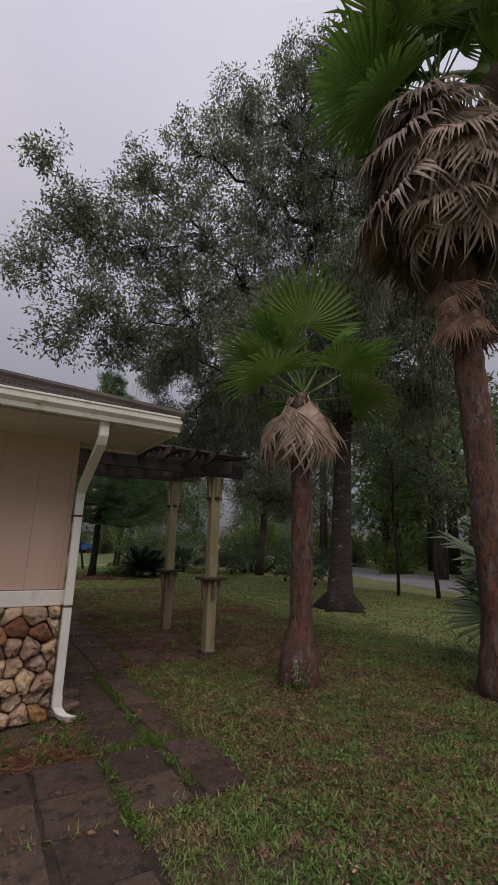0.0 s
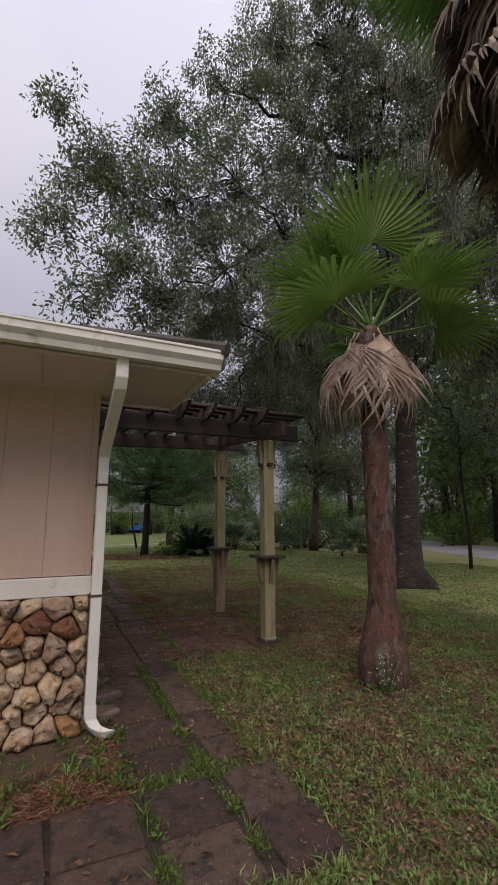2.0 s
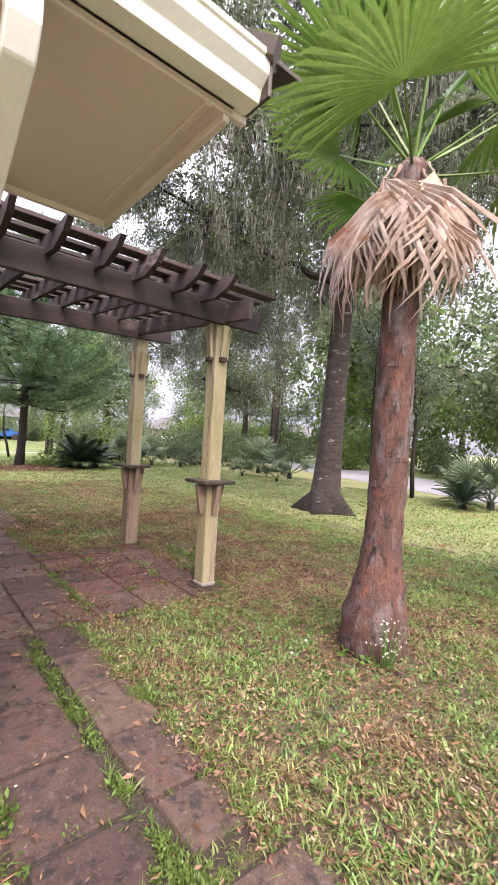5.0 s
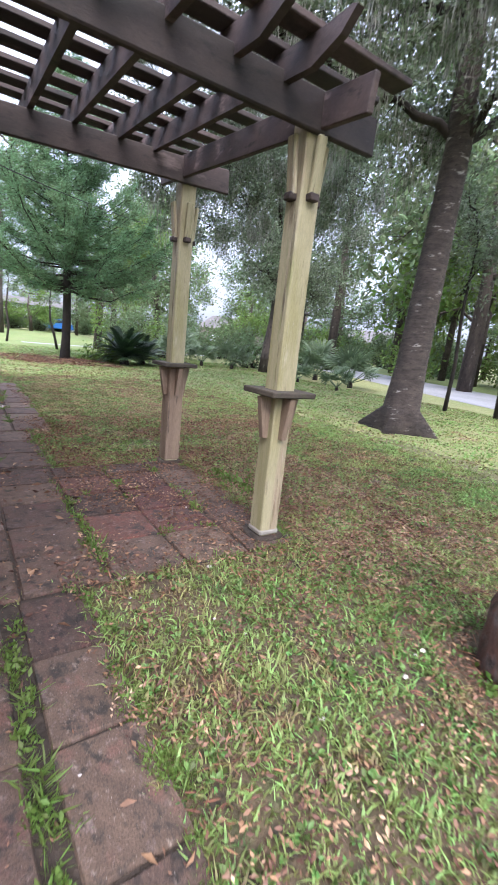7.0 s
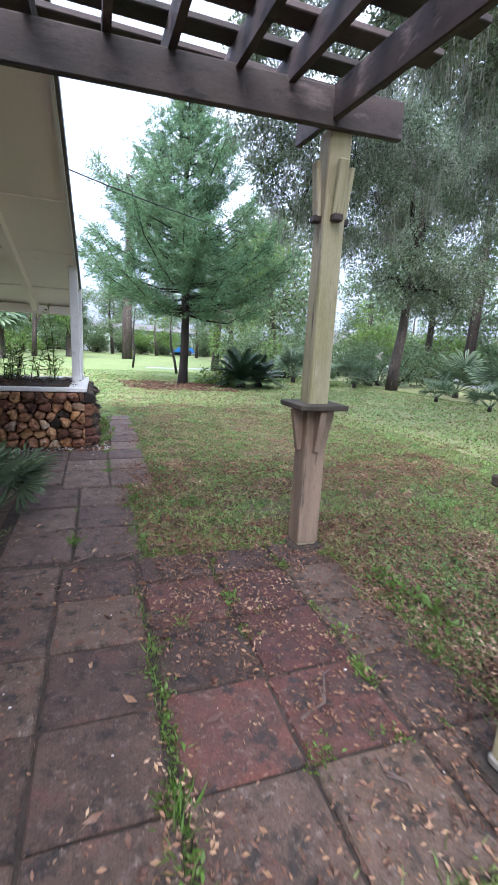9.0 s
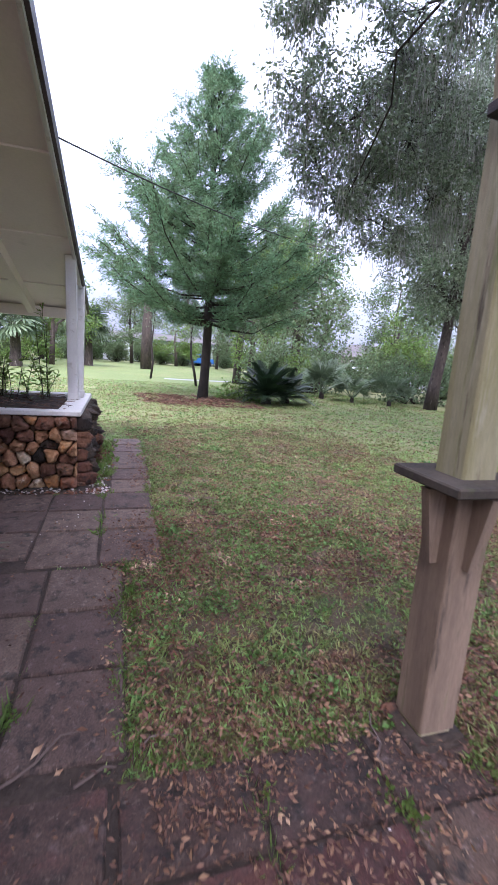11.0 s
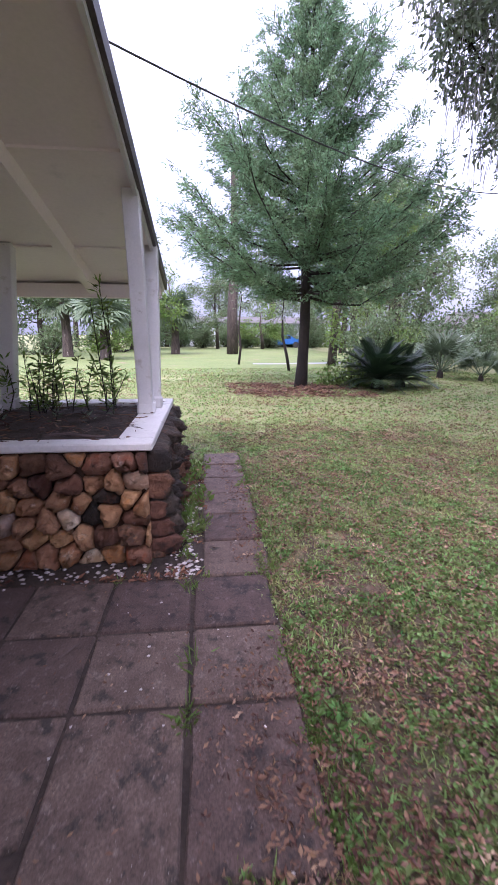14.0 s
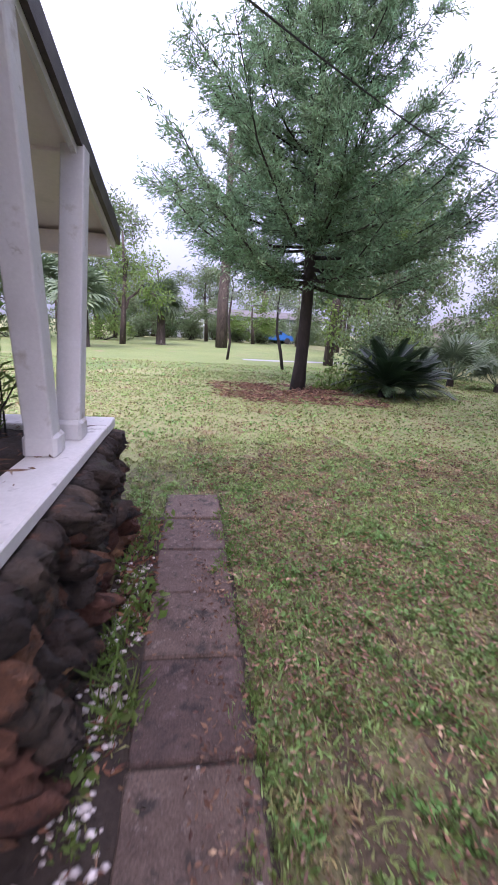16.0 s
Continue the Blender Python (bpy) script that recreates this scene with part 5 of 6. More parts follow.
# ---- cable ----
cable = thing("overhead_cable", (0, 0, 0), "black service cable sagging from the house to the trees", "cable")
a, b = Vector((0.1, 12.9, 4.15)), Vector((12.9, 24.2, 6.2))
line = [a + (b - a) * f - Vector((0, 0, 4 * 0.55 * f * (1 - f))) for f in np.linspace(0, 1, 26)]
part("strand", raw("cable", *tube(line, [0.012] * 26, 6)), WIRE, cable)
part("mast", raw("mast", *tube([(0.1, 12.9, rake(12.9) + 0.02), (0.1, 12.9, 4.3)], [0.028, 0.028], 8)), STEEL, cable)

# ---- planter plants ----
def leafy_stems(name, place, width, depth, count, height, label, seed, mat, leaf_len):
    rng = np.random.default_rng(seed)
    root = thing(name, place, label, "plant", "plants in the stone planter")
    pieces, starts, ways = [], [], []
    for i in range(count):
        x, y, h = rng.uniform(-width, width), rng.uniform(-depth, depth), height * rng.uniform(0.5, 1.15)
        tip = np.array([x + rng.normal() * 0.08, y + rng.normal() * 0.08, h])
        foot = np.array([x, y, -0.06])
        pieces.append(tube([foot, (foot + tip) / 2 + rng.normal(size=3) * 0.02, tip], [0.006, 0.005, 0.003], 4, False))
        n = int(h * 60) + 8
        u = rng.uniform(0.15, 1, (n, 1))
        starts.append(foot + (tip - foot) * u)
        w = rng.normal(size=(n, 3))
        w[:, 2] = rng.uniform(0.0, 0.9, n)
        ways.append(w)
    tagged(part("stem_growth", raw(name + "_stems", *join(pieces)), DARKBARK, root), kind="stuff")
    starts, ways = np.concatenate(starts), np.concatenate(ways)
    size = leaf_len * rng.uniform(0.6, 1.3, len(starts))
    part("foliage", leaves(name + "_foliage", starts, ways, size, size * 0.2, rng), mat, root)
    return root


leafy_stems("leafy_plant", (0.75, 12.28, 0.73), 0.3, 0.14, 16, 0.42, "light green leafy stems in the soil of the planter", 501, BRIGHTLEAF, 0.085)
leafy_stems("leafy_plant", (0.05, 12.2, 0.73), 0.35, 0.2, 18, 0.5, "light green leafy stems in the soil of the planter", 502, BRIGHTLEAF, 0.085)
leafy_stems("leafy_plant", (-0.8, 12.1, 0.73), 0.4, 0.25, 18, 0.5, "light green leafy stems in the soil of the planter", 503, BRIGHTLEAF, 0.09)
leafy_stems("tall_stem_plant", (1.12, 12.3, 0.73), 0.1, 0.1, 3, 1.0, "tall thin stems with narrow leaves beside the white post", 504, BRIGHTLEAF, 0.09)
leafy_stems("seedling_plant", (0.6, 11.75, 0.73), 0.6, 0.35, 9, 0.12, "small seedlings on the bare soil", 505, OAKLEAF, 0.06)
rng = np.random.default_rng(510)
n = 460
at = np.stack([rng.uniform(-0.6, 1.42, n), rng.uniform(10.98, 12.5, n), np.full(n, 0.764)], 1)
way = rng.normal(size=(n, 3)) * [1, 1, 0.15]
tagged(part("dead_stalks", leaves("dead_stalks", at, way, rng.uniform(0.03, 0.15, n), 0.01, rng), LITTER), "dry stalks and leaves on the soil", "plant litter", kind="stuff")
loop = thing("garden_hose", (1.05, 11.1, 0.765), "grey plastic cord lying on the coping", "cord")
part("coil", raw("coil", *tube([(-0.18 + 0.36 * t + 0.03 * math.sin(9 * t), 0.05 * math.sin(5 * t), 0.012) for t in np.linspace(0, 1, 18)], [0.008] * 18, 6)), SLAB, loop)

# ---- far lawns ----
near_edge = [(x, 23.5 + 0.8 * math.sin(x * 0.7) + 0.5 * math.sin(x * 1.9), 0.006) for x in range(-14, 13)]
far_edge = [(x, 57.0, 0.006) for x in range(-14, 13)]
k = len(near_edge)
tagged(part("lawn_far", raw("lawn_far", near_edge + far_edge, [(i, i + 1, k + i + 1, k + i) for i in range(k - 1)]), FARLAWN), "mown lawn beyond the cedar, open-sky brightness put into its green", kind="structure")
rv = [ROAD_AT + ROAD_WAY * s + across * w + Vector((0, 0, 0.006)) for s in range(-60, 80, 8) for w in (5.1, 14 + 2 * math.sin(s * 0.3))]
tagged(part("lawn_verge", raw("lawn_verge", rv, [(i, i + 1, i + 3, i + 2) for i in range(0, len(rv) - 2, 2)]), FARLAWN), "mown verge beyond the road, open-sky brightness put into its green", kind="structure")

def coarse_reach(x, y):
    """How far out of the coarse lawn round the path a place lies: under 1 inside it."""
    return np.hypot((x - 3.0) / 3.9, (y - 7.6) / 7.4)


worn = []
for a in np.linspace(0, 2 * math.pi, 240, endpoint=False):
    r = 0.97 + 0.09 * noise.noise((4 * math.cos(a), 4 * math.sin(a), 1.0)) + 0.16 * noise.noise((17 * math.cos(a), 17 * math.sin(a), 2.0)) + 0.1 * noise.noise((45 * math.cos(a), 45 * math.sin(a), 3.0))
    worn.append((3.0 + 3.6 * r * math.cos(a), 5.9 + 5.3 * r * math.sin(a), 0.0028))
tagged(part("ground_worn", raw("ground_worn", worn, [tuple(range(240))]), THATCH), "bare brown soil and thatch under the thin lawn along the path", kind="structure")
thin = [(3.0 + 4.1 * r * math.cos(a), 7.6 + 7.2 * r * math.sin(a), 0.0012) for a in np.linspace(0, 2 * math.pi, 240, endpoint=False) for r in [1.0 + 0.14 * noise.noise((15 * math.cos(a), 15 * math.sin(a), 5.0)) + 0.1 * noise.noise((40 * math.cos(a), 40 * math.sin(a), 6.0))]]
tagged(part("ground_thin", raw("ground_thin", thin, [tuple(range(240))]), THINLAWN), "thin lawn with soil showing through", kind="structure")
soil = [(1.46, 10.7), (1.60, 11.6), (1.60, 13.0), (1.80, 13.0), (1.81, 10.7), (1.2, 10.69), (0.2, 10.7), (0.2, 11.05), (1.46, 11.05)]
tagged(part("ground_soil_bed", raw("soil_bed", [(x, y, 0.006) for x, y in soil], [(0, 4, 3, 2, 1), (5, 0, 8, 7, 6)]), SOIL), "dark bare soil along the foot of the planter", kind="structure")

# ---- pavers' plan, and what grows and lies between ----
PAVED = [(0.05, 1.75, 2.72, 3.55), (-0.5, 0.98, -1.0, 2.72), (0.92, 1.70, 3.6, 5.7), (0.80, 3.14, 5.70, 7.72), (0.98, 1.92, 7.7, 9.22), (0.2, 2.18, 9.22, 10.72), (1.80, 2.23, 10.7, 13.42)]
SOLID = [(-8, 0.86, 4.2, 9.3), (-4, 1.62, 10.75, 12.85), (2.86, 3.12, 5.78, 6.0), (2.92, 3.14, 7.6, 7.82)]


def inside(x, y, rects, grow=0.0):
    hit = np.zeros(len(x), bool)
    for x0, x1, y0, y1 in rects:
        hit |= (x > x0 - grow) & (x < x1 + grow) & (y > y0 - grow) & (y < y1 + grow)
    return hit


def grass(name, x0, x1, y0, y1, density, height, width, seed, label, keep=1.0):
    rng = np.random.default_rng(seed)
    n = int((x1 - x0) * (y1 - y0) * density)
    x, y = rng.uniform(x0, x1, n), rng.uniform(y0, y1, n)
    edge = rng.normal(0, 0.035, n)
    ok = ~inside(x + edge, y + edge[::-1], PAVED, -0.01) & ~inside(x, y, SOLID, 0.02)
    bare = (x < 0.95) & (y > 3.45) & (y < 4.5) & (rng.random(n) < 0.93)
    bare |= (x > 1.45) & (x < 1.82) & (y > 10.7) & (y < 13) & (rng.random(n) < 0.93)
    bare |= ((x - 3.24) ** 2 + (y - 4.26) ** 2 < 0.33 ** 2) | ((x - 5.05) ** 2 + (y - 2.95) ** 2 < 0.4 ** 2) | ((x - 8.05) ** 2 + (y - 8.75) ** 2 < 0.6 ** 2)
    tuft = np.array([noise.noise((a * 1.7, b * 1.7, 3.0)) for a, b in zip(x, y)]) 
    lane = (x - ROAD_AT.x) * ROAD_WAY.y - (y - ROAD_AT.y) * ROAD_WAY.x
    ok &= (lane < -0.2) | (lane > 5.4)
    clump = np.array([noise.noise((a * 8.5, b * 8.5, 9.0)) for a, b in zip(x, y)])
    ok &= rng.random(n) < (0.98 if density > 2000 else 1.1) + 1.2 * clump
    if density > 2000:
        ok &= rng.random(n) < np.clip((1.2 - coarse_reach(x, y)) / 0.4, 0.04, 1)
    ok &= ~bare & (rng.random(n) < 1.0 + 0.6 * tuft)
    x, y, tuft, clump = x[ok], y[ok], tuft[ok], clump[ok]
    n = len(x)
    h = height * rng.uniform(0.45, 1.3, n) * (1.05 + 0.45 * tuft + 0.7 * clump)
    a, lean = rng.uniform(0, 2 * np.pi, n), rng.uniform(0.3, 1.7, n)
    d = np.stack([np.cos(a), np.sin(a), np.zeros(n)], 1)
    s = np.stack([-np.sin(a + rng.normal(0, 0.6, n)), np.cos(a), np.zeros(n)], 1) * (width * rng.uniform(0.6, 1.3, n))[:, None]
    p = np.stack([x, y, np.full(n, -0.004)], 1)
    up = np.array([0, 0, 1.0])
    mid = p + d * (h * lean * 0.35)[:, None] + up * (h * 0.6)[:, None]
    tip = p + d * (h * lean * 1.0)[:, None] + up * (h * rng.uniform(0.6, 1.0, n))[:, None]
    verts = np.stack([p - s / 2, p + s / 2, mid - s * 0.4, mid + s * 0.4, tip], 1).reshape(-1, 3)
    k = np.arange(n)[:, None] * 5
    tris = np.concatenate([k + [0, 1, 3], k + [0, 3, 2], k + [2, 3, 4]])
    return tagged(part(name, triangles(name, verts, tris), BLADE), label, "grass", kind="stuff")


grass("near_grass", -0.2, 6.6, 0.6, 8.4, 6000, 0.039, 0.0088, 601, "coarse green lawn grass with dry brown patches")
grass("near_grass", 1.5, 6.8, 8.4, 15.8, 6200, 0.031, 0.0092, 602, "coarse green lawn grass with dry brown patches")
grass("mid_grass", -4, 1.5, 12.8, 22, 700, 0.028, 0.024, 603, "mown lawn grass")
grass("mid_grass", 1.5, 13, 12.2, 24, 560, 0.028, 0.028, 604, "mown lawn grass")
grass("far_grass", -6, 12, 21.8, 27, 190, 0.045, 0.032, 606, "mown lawn grass beyond the cedar")
grass("mid_grass", 4.6, 13.5, 0.8, 12.2, 700, 0.03, 0.024, 605, "mown lawn grass in the shade of the oak")
grass("mid_grass", -0.5, 4.6, -1.0, 2.6, 700, 0.03, 0.024, 607, "mown lawn grass before the house")


def scatter(name, rects, count, seed, mat, length, width, label, lift=0.012, flat=0.25, avoid=()):
    rng = np.random.default_rng(seed)
    pick = rng.integers(0, len(rects), count)
    r = np.array(rects, float)[pick]
    x, y = r[:, 0] + (r[:, 1] - r[:, 0]) * rng.random(count), r[:, 2] + (r[:, 3] - r[:, 2]) * rng.random(count)
    ok = ~inside(x, y, list(SOLID) + list(avoid))
    ok &= np.array([noise.noise((a * 1.6, b * 1.6, seed)) + 0.5 * noise.noise((a * 5, b * 5, seed)) for a, b in zip(x, y)]) > rng.normal(-0.08, 0.16, count)
    x, y = x[ok], y[ok]
    n = len(x)
    at = np.stack([x, y, lift + rng.random(n) * 0.016], 1)
    way = rng.normal(size=(n, 3)) * [1, 1, flat]
    way[:, 2] = np.abs(way[:, 2])
    size = length * rng.uniform(0.5, 1.4, n)
    me = leaves(name, at, way, size, size * width, rng)
    return tagged(part(name, me, mat), label, "leaf litter", kind="stuff")


scatter("fallen_leaves", [(1.6, 5.2, 1.2, 6), (1.8, 6, 6, 10), (2, 6, 9, 15)], 95000, 611, LITTER, 0.024, 0.45, "brown fallen leaves lying in the grass", 0.03)
scatter("fallen_leaves", [(0.9, 3.2, 5.6, 7.8), (2.0, 3.3, 7.5, 8.0), (3.0, 3.5, 5.8, 7.6)], 9000, 612, LITTER, 0.02, 0.4, "brown fallen leaves on the patio pavers", 0.024)
scatter("fallen_leaves", [(0.9, 2.2, 2, 5.6), (1.0, 2.2, 7.7, 13.4)], 3000, 613, LITTER, 0.02, 0.38, "brown fallen leaves on the path", 0.024)
scatter("fallen_leaves", [(0.3, 1.75, 2.6, 5.6), (0.9, 2.1, 5.6, 8.5)], 420, 623, LITTER, 0.05, 0.42, "large brown leaves lying on the path", 0.026, 0.12)
# leaf drift, thickened so its brown also carries pergola and oak shade
scatter("fallen_leaves", [(1.95, 4.6, 7.75, 9.6), (3.1, 4.4, 5.4, 8.0)], 16000, 621, LITTER, 0.03, 0.45, "brown leaves drifted beside the patio, thickened to darken it as shade does", 0.016)
scatter("tan_leaves", [(2.1, 5.6, 9.4, 14.8), (2.1, 4.6, 9.8, 13.5), (3.2, 4.6, 4.8, 7.6)], 40000, 622, DRYLEAF, 0.022, 0.34, "tan dry leaves lying in patches on the lawn", 0.024, 0.35, PAVED)
scatter("pine_straw", [(-0.6, 0.9, 3.5, 4.4)], 9000, 614, MULCH, 0.085, 0.07, "red-brown pine straw along the stone wall", 0.012, 0.2)
scatter("pine_straw", [(2.9, 3.8, 4.0, 4.8), (4.0, 5.6, 2.3, 3.6), (3.0, 5.0, 5.0, 7.0)], 1500, 615, MULCH, 0.08, 0.07, "brown needles under the palms", 0.02, 0.2)
scatter("soil_litter", [(1.48, 1.82, 10.7, 12.9), (0.3, 1.7, 10.7, 11.0)], 2600, 616, MULCH, 0.045, 0.3, "dark leaf litter at the foot of the planter", 0.012, 0.3)

scatter("cedar_litter", [(3.0, 5.8, 18.0, 20.6), (2.4, 5.2, 18.6, 21.0)], 7000, 618, LITTER, 0.12, 0.16, "brown needles beneath the cedar", 0.02, 0.2)
scatter("dry_grass", [(1.6, 5.2, 1.2, 6), (1.8, 6, 6, 10), (2, 7, 9, 18)], 40000, 619, MULCH, 0.045, 0.12, "dry brown grass lying in the lawn", 0.02, 0.5, PAVED)


def rosettes(name, rects, count, seed, label):
    """Low broad-leaved weeds, each a ring of rounded leaves, gathered in patches."""
    rng = np.random.default_rng(seed)
    r = np.array(rects, float)[rng.integers(0, len(rects), count)]
    x, y = r[:, 0] + (r[:, 1] - r[:, 0]) * rng.random(count), r[:, 2] + (r[:, 3] - r[:, 2]) * rng.random(count)
    ok = ~inside(x, y, PAVED, -0.01) & ~inside(x, y, SOLID)
    ok &= np.array([0.5 * noise.noise((a * 1.1, b * 1.1, seed)) + noise.noise((a * 4.2, b * 4.2, seed)) for a, b in zip(x, y)]) > rng.normal(0.0, 0.15, count)
    x, y = x[ok], y[ok]
    n, each = len(x), 9
    size = np.repeat(rng.uniform(0.014, 0.034, n), each)
    a = rng.uniform(0, 6.283, n * each)
    at = np.repeat(np.stack([x, y, rng.uniform(0.006, 0.03, n)], 1), each, 0)
    at[:, 0] += np.cos(a) * size * 0.25
    at[:, 1] += np.sin(a) * size * 0.25
    way = np.stack([np.cos(a), np.sin(a), rng.uniform(0.1, 0.9, n * each)], 1)
    long = size * rng.uniform(0.7, 1.2, n * each)
    return tagged(part(name, leaves(name, at, way, long, long * 0.62, rng), WEED), label, "weeds", kind="stuff")


rosettes("lawn_weeds", [(1.6, 5.2, 1.2, 6), (1.8, 6, 6, 10), (2, 5, 9, 14.5), (2, 4, 8.5, 13)], 19000, 617, "low broad-leaved weeds among the lawn grass")

# white pebbles by the planter
rng = np.random.default_rng(620)
pv, pf = [], []
spots = [(rng.uniform(0.5, 1.75), rng.normal(10.80, 0.06)) for _ in range(90)] + [(rng.normal(1.7, 0.05), rng.uniform(10.7, 12.4)) for _ in range(230)] + [(rng.uniform(1.3, 2.2), rng.uniform(9.2, 12.6)) for _ in range(60)] + [(rng.uniform(1.0, 3.0), rng.uniform(4.0, 7.7)) for _ in range(40)]
for x, y in spots:
    k, r = len(pv), rng.uniform(0.005, 0.016)
    z = 0.02 if inside(np.array([x]), np.array([y]), PAVED)[0] else 0.01
    r *= 0.55 if z > 0.015 else 1.1
    a = rng.uniform(0, 6.28)
    for j in range(5):
        b = a + j * 1.2566
        pv.append((x + r * 1.25 * math.cos(b) * rng.uniform(0.8, 1.2), y + r * math.sin(b) * rng.uniform(0.8, 1.2), z + r * 0.15))
    pv += [(x, y, z + r * rng.uniform(0.6, 0.95)), (x, y, z - r * 0.5)]
    for j in range(5):
        pf += [(k + j, k + (j + 1) % 5, k + 5), (k + (j + 1) % 5, k + j, k + 6)]
tagged(part("pebbles", raw("pebbles", pv, pf, True), PEBBLE), "white pebbles and shell bits beside the planter", "pebbles", kind="stuff")


WEED_AT, WEED_WAY, WEED_SIZE, WEED_WIDE = [], [], [], []


def weed(place, seed, size, blades=True):
    rng = np.random.default_rng(seed)
    n = 26 if blades else 36
    at = np.array(place) + rng.normal(size=(n, 3)) * [0.022 * size, 0.04 * size, 0]
    way = rng.normal(size=(n, 3)) * [0.65, 0.65, 0.2]
    way[:, 2] = rng.uniform(0.25, 1.0, n)
    long = (0.1 if blades else 0.034) * size * rng.uniform(0.4, 1.2, n)
    if not blades:
        at[:, 2] += rng.uniform(0, 0.05 * size, n)
    WEED_AT.append(at)
    WEED_WAY.append(way)
    WEED_SIZE.append(long)
    WEED_WIDE.append(long * (0.08 if blades else 0.5))


rng = random.Random(630)
k = 0
for x, y0, y1, count in ((1.36, 2.8, 5.6, 54), (0.94, 2.4, 3.5, 18), (1.86, 5.75, 7.4, 30), (2.31, 6.2, 7.6, 8), (2.74, 6.0, 7.5, 10), (3.08, 5.7, 6.6, 9), (1.66, 3.6, 4.0, 4), (1.75, 9.3, 10.7, 5), (1.49, 7.8, 9.2, 6), (1.70, 11.2, 12.8, 22), (0.95, 3.9, 5.4, 8)):
    for _ in range(count):
        k += 1
        weed((x + rng.uniform(-0.03, 0.03), rng.uniform(y0, y1), 0.004), 700 + k, rng.uniform(0.35, 1.0), rng.random() < 0.5)
for y, x0, x1, count in ((3.56, 0.3, 1.7, 12), (7.0, 1.9, 3.1, 7), (6.15, 2.2, 3.1, 6), (3.66, 0.9, 1.7, 8), (10.71, 1.3, 2.2, 5), (3.98, 1.0, 1.7, 4), (7.74, 2.0, 3.2, 8)):
    for _ in range(count):
        k += 1
        weed((rng.uniform(x0, x1), y + rng.uniform(-0.03, 0.03), 0.004), 700 + k, rng.uniform(0.35, 0.8), rng.random() < 0.35)
for x, y0, y1, count in ((1.72, 3.6, 5.7, 34), (1.94, 7.75, 9.2, 24), (2.2, 9.2, 10.7, 26), (2.235, 10.7, 13.4, 34), (3.16, 5.7, 7.7, 26)):
    for _ in range(count):
        k += 1
        weed((x + rng.uniform(-0.05, 0.03), rng.uniform(y0, y1), 0.004), 700 + k, rng.uniform(0.3, 0.75), rng.random() < 0.7)
for y, x0, x1, count in ((5.68, 1.75, 3.1, 24), (3.58, 1.0, 1.75, 12), (9.22, 1.95, 2.2, 6), (7.74, 1.95, 3.1, 16)):
    for _ in range(count):
        k += 1
        weed((rng.uniform(x0, x1), y + rng.uniform(-0.03, 0.04), 0.004), 700 + k, rng.uniform(0.3, 0.75), rng.random() < 0.7)
# lawn creeping over the ragged edges of the pavers, in bunches
for x, y0, y1, bunches in ((1.70, 3.6, 5.7, 12), (1.37, 3.2, 5.5, 8), (1.92, 7.8, 9.2, 6), (2.19, 9.3, 13.2, 14), (3.12, 5.8, 7.6, 8)):
    for _ in range(bunches):
        cx, cy = x + rng.uniform(-0.05, 0.02), rng.uniform(y0, y1)
        for _ in range(rng.randint(3, 6)):
            k += 1
            weed((cx + rng.gauss(0, 0.025), cy + rng.gauss(0, 0.05), 0.006), 700 + k, rng.uniform(0.35, 0.7), rng.random() < 0.45)
for x, y, s in ((3.35, 6.75, 2.0), (3.3, 6.95, 1.7), (3.05, 4.2, 1.4), (3.0, 4.3, 1.1), (3.28, 7.1, 1.6), (0.6, 3.62, 1.3), (0.75, 3.75, 1.3), (2.4, 3.2, 1.3), (0.85, 3.65, 1.4), (3.3, 6.6, 1.6), (3.2, 6.85, 1.4)):
    k += 1
    weed((x, y, 0.0), 700 + k, s, False)
for _ in range(24):
    k += 1
    weed((rng.uniform(0.25, 1.0), rng.uniform(3.54, 4.3), 0.0), 700 + k, rng.uniform(0.5, 1.3), False)
for _ in range(22):
    k += 1
    weed((rng.uniform(1.66, 1.82), rng.uniform(10.95, 12.9), 0.0), 700 + k, rng.uniform(0.6, 1.9), rng.random() < 0.4)
tagged(part("joint_weeds", leaves("joint_weeds", np.concatenate(WEED_AT), np.concatenate(WEED_WAY), np.concatenate(WEED_SIZE), np.concatenate(WEED_WIDE), np.random.default_rng(1)), BRIGHTLEAF),
       "green grass tufts and leafy weeds between the pavers", "weeds", kind="stuff")

for i, (x, y, turn, size) in enumerate(((2.35, 6.3, 40, 0.3), (1.75, 7.72, 20, 0.35), (2.75, 7.55, 70, 0.25), (1.2, 10.1, 60, 0.22), (3.7, 3.3, 10, 0.22), (2.6, 5.9, 110, 0.2), (1.5, 7.75, 35, 0.3))):
    rngt = np.random.default_rng(640 + i)
    root = thing("fallen_twig", (x, y, 0.028), "dry grey fallen twig", "twig", "fallen twigs", turn=turn)
    main = wander((0, 0, 0), (size, 0, 0.012), 4, 0.02, rngt)
    part("stick", raw("stick", *tube(main, [0.006, 0.005, 0.005, 0.004, 0.002], 5)), SLAB, root)
    part("side_shoot", raw("side_shoot", *tube([main[2], main[2] + np.array([size * 0.25, size * 0.2, 0.006])], [0.004, 0.002], 4)), SLAB, root)

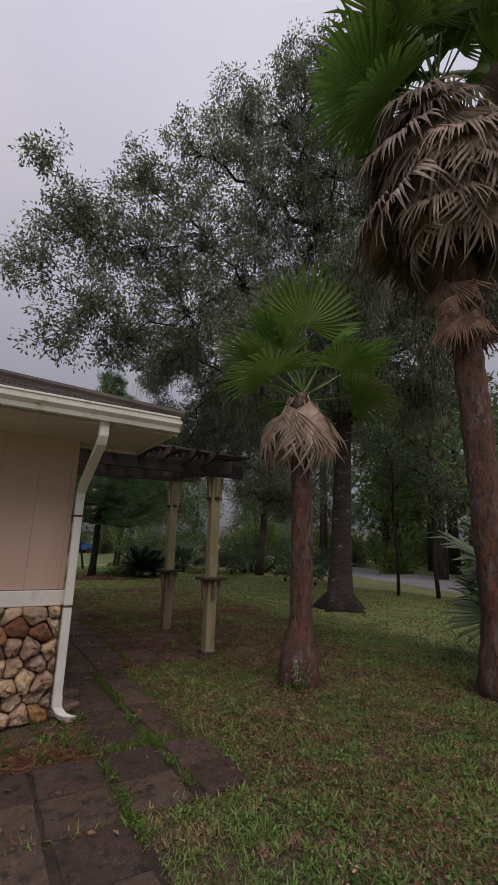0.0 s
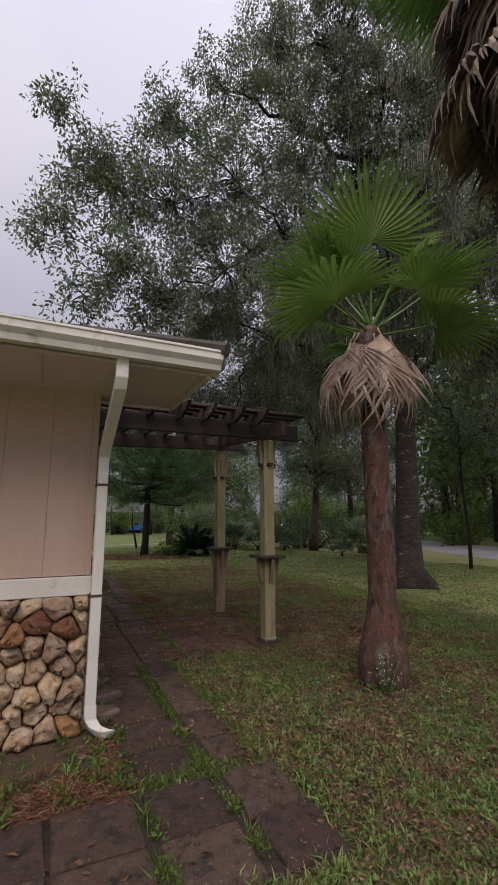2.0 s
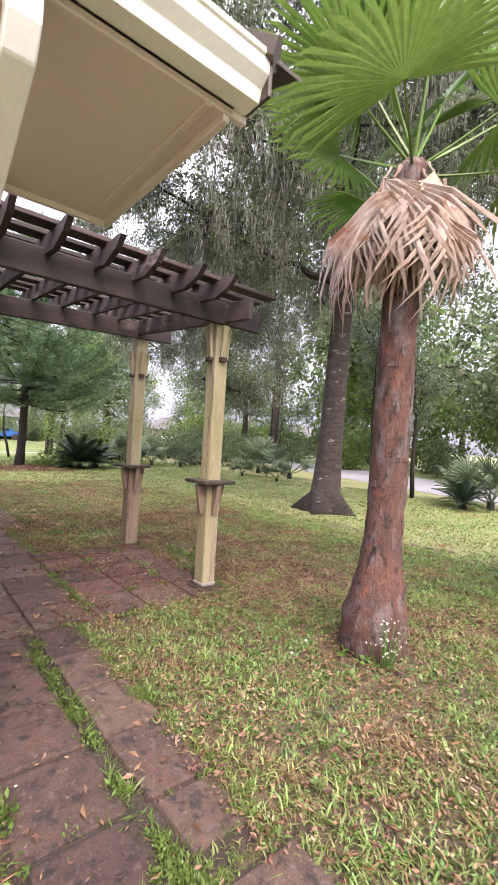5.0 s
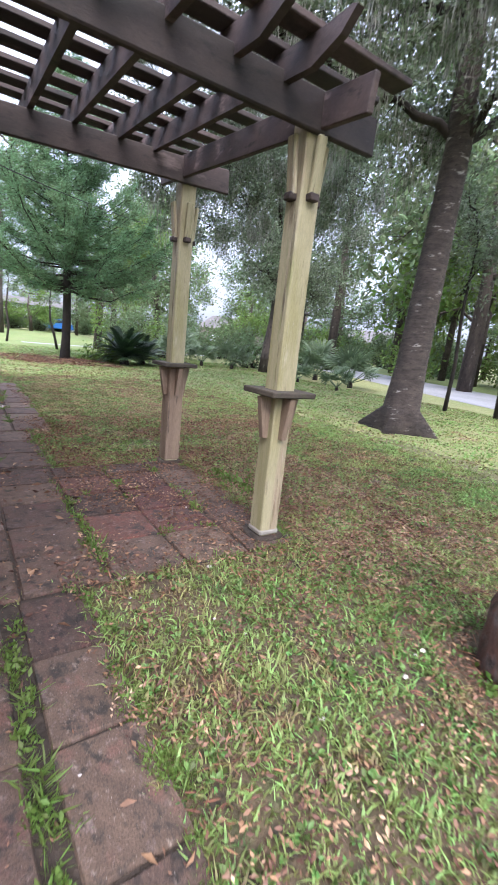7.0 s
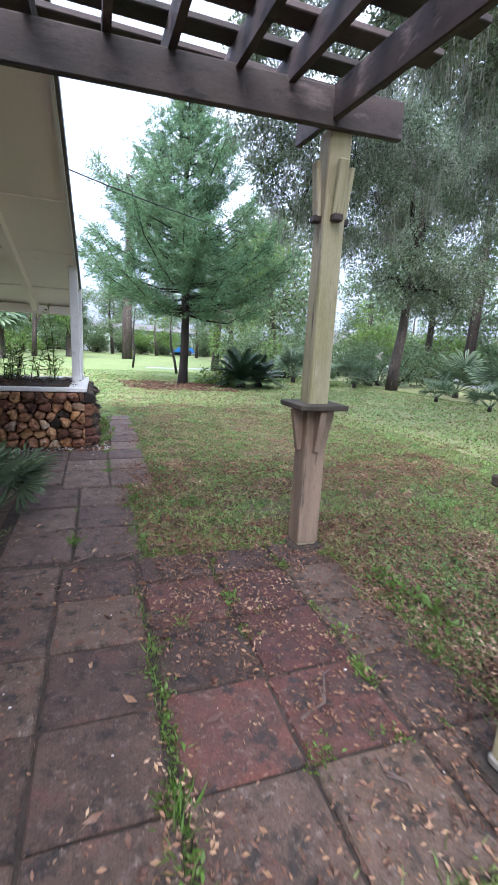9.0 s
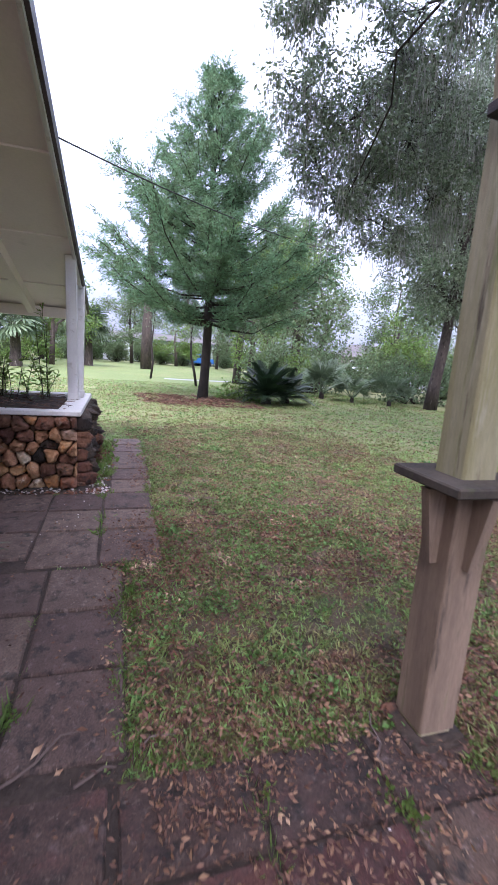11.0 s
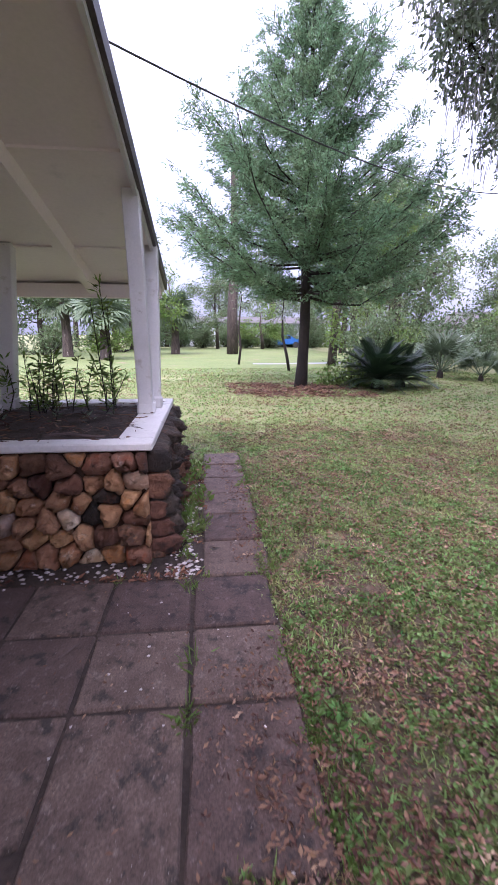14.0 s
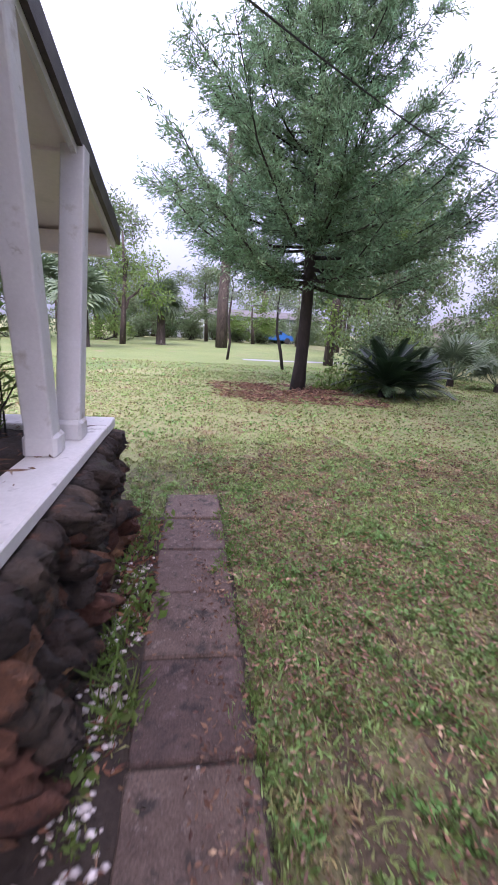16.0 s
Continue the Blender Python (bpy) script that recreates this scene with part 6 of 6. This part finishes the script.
# broken flat stones where the wall turns the corner
for i, (x, y, w, d, turn) in enumerate(((0.9, 4.62, 0.3, 0.16, 12), (0.9, 4.95, 0.34, 0.2, -8), (0.88, 5.3, 0.32, 0.2, 6), (0.9, 5.68, 0.3, 0.2, 15))):
    rngs = random.Random(660 + i)
    ring = [(w / 2 * math.cos(a) * rngs.uniform(0.75, 1.1), d / 2 * math.sin(a) * rngs.uniform(0.75, 1.1)) for a in np.linspace(0, 5.5, 8)]
    h = rngs.uniform(0.045, 0.07)
    v = [(a, b, -0.02) for a, b in ring] + [(a * 1.02, b * 1.02, h * 0.7) for a, b in ring] + [(a * 0.86, b * 0.86, h + rngs.uniform(-0.008, 0.008)) for a, b in ring] + [(0, 0, h)]
    f = [(l * 8 + j, l * 8 + (j + 1) % 8, l * 8 + 8 + (j + 1) % 8, l * 8 + 8 + j) for l in (0, 1) for j in range(8)] + [(16 + j, 16 + (j + 1) % 8, 24) for j in range(8)]
    flat = part("flat_stone", raw("flat_stone", v, f), STONEGREY)
    flat.matrix_basis = pose(x, y, 0.01, rngs.uniform(-4, 4), rngs.uniform(-6, 6), turn)
    tagged(flat, "broken flat grey-brown stone lying at the foot of the wall", "stone", "loose flat stones by the wall")

# ---- stones and pavers ----
stones(wall_front, (-1.3, 4.43, 0), (1, 0, 0), (0, -1, 0), 2.03, 0.925, 0.125, lambda r: FIELDSTONE if r.random() < 0.85 else REDSTONE, 801, gap=0.007, proud=0.11)
stones(wall_side, (0.70, 4.43, 0), (0, 1, 0), (1, 0, 0), 0.9, 0.925, 0.12, lambda r: FIELDSTONE, 802, gap=0.007, proud=0.1)
stones(wall_side, (0.70, 8.1, 0), (0, 1, 0), (1, 0, 0), 1.1, 0.925, 0.13, lambda r: FIELDSTONE if r.random() < 0.4 else REDSTONE, 805, gap=0.012, proud=0.1)
stones(planter, (-0.5, 10.99, 0), (1, 0, 0), (0, -1, 0), 2.0, 0.705, 0.115, lambda r: FIELDSTONE if r.random() < 0.08 else BLACKSTONE if r.random() < 0.03 else DEEPSTONE if r.random() < 0.16 else REDSTONE, 803, gap=0.008, proud=0.11)
# side wall: its shade is put into darker stones, redder low down
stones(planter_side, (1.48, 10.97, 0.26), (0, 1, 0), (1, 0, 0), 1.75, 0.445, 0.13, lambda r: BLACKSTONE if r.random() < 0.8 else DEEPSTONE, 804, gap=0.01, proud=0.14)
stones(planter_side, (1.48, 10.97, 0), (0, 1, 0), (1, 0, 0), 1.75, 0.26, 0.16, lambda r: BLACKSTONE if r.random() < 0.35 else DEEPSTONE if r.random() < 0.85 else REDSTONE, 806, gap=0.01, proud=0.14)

bed = [(x, y, 0.004 + 0.0007 * k) for k, (x0, x1, y0, y1) in enumerate(PAVED) for x, y in ((x0, y0), (x1, y0), (x1, y1), (x0, y1))]
pavement = tagged(part("pavement", raw("pavement", bed, [(i, i + 1, i + 2, i + 3) for i in range(0, len(bed), 4)]), SOIL), "garden path and patio of square concrete pavers", kind="structure")


def paver_mesh(seed, mat):
    """A square slab with chipped corners and worn, uneven edges."""
    rng = random.Random(seed)
    ring = []
    for cx, cy, dx, dy in ((-1, -1, 1, 0), (1, -1, 0, 1), (1, 1, -1, 0), (-1, 1, 0, -1)):
        cut = rng.uniform(0.01, 0.05)
        bite = rng.uniform(0.0, 0.016)
        ring += [(cx * 0.5 + dx * cut * 0.6, cy * 0.5 + dy * cut * 0.6), (dy * (0.5 - bite) + dx * rng.uniform(-0.25, 0.2), -dx * (0.5 - bite) + dy * rng.uniform(-0.25, 0.2)), ((cx + 2 * dx) * 0.5 - dx * cut, (cy + 2 * dy) * 0.5 - dy * cut)]
    n = len(ring)
    verts = [(x, y, -0.03) for x, y in ring] + [(x, y, -0.011) for x, y in ring] + [(x * 0.968, y * 0.968, rng.uniform(-0.003, 0.001)) for x, y in ring]
    faces = [(l * n + k, l * n + (k + 1) % n, (l + 1) * n + (k + 1) % n, (l + 1) * n + k) for l in (0, 1) for k in range(n)] + [tuple(range(2 * n, 3 * n))]
    me = raw("paver", verts, faces)
    me.materials.append(mat)
    return me


GREY_MESHES = [paver_mesh(820 + k, PAVER) for k in range(7)]
PALE_MESHES = [paver_mesh(840 + k, PALE_PAVER) for k in range(6)]
RED_MESHES = [paver_mesh(830 + k, RED_PAVER) for k in range(4)]
rng = random.Random(810)


def lay(columns, rows, red=(), grey=None):
    for i, (x0, x1) in enumerate(columns):
        for j, (y0, y1) in enumerate(rows):
            ob = part("paver", rng.choice(RED_MESHES if (i, j) in red else grey or GREY_MESHES), PAVER, pavement)
            ob.matrix_basis = pose((x0 + x1) / 2, (y0 + y1) / 2, 0.022 + rng.uniform(-0.003, 0.005), rng.uniform(-0.6, 0.6), rng.uniform(-0.6, 0.6), rng.uniform(-1.3, 1.3)) @ Matrix.Diagonal((x1 - x0, y1 - y0, 1, 1))


def steps(a, b, n, joint=0.012):
    w = (b - a) / n
    return [(a + i * w + joint / 2, a + (i + 1) * w - joint / 2) for i in range(n)]


lay([(0.10, 0.50), (0.52, 0.92), (0.97, 1.34), (1.42, 1.75)], steps(2.72, 3.53, 2))
lay([(-0.36, 0.05), (0.10, 0.50), (0.54, 0.92)], steps(-0.7, 2.72, 8))
lay([(0.98, 1.30), (1.43, 1.69)], [(3.68, 3.94)])
lay([(0.95, 1.33), (1.41, 1.70)], steps(3.96, 5.68, 4))
lay([(1.0, 1.425), (1.437, 1.85)], steps(5.70, 7.72, 5))
lay([(1.882, 2.298), (2.312, 2.722), (2.745, 3.14)], [(5.715, 6.125), (6.138, 6.55), (6.563, 6.98), (6.995, 7.405), (7.417, 7.71)], {(0, 1), (1, 1), (1, 2), (0, 3), (1, 3)})
lay([(1.07, 1.48), (1.495, 1.91)], steps(7.80, 9.20, 3), (), PALE_MESHES)
lay([(1.33, 1.748), (1.764, 2.17)], [(9.25, 9.81), (9.825, 10.255), (10.268, 10.70)], (), PALE_MESHES)
lay([(0.06, 0.47), (0.485, 0.895), (0.91, 1.315)], [(9.38, 9.81), (9.825, 10.255), (10.268, 10.70)], (), PALE_MESHES)
lay([(1.81, 2.21)], steps(10.72, 13.40, 6), (), PALE_MESHES)
tagged(part("concrete_pad", block((-1.5, 9.36, -0.03), (0.05, 10.70, 0.012), 0.008), SLAB), "stained concrete pad before the planter", kind="structure")
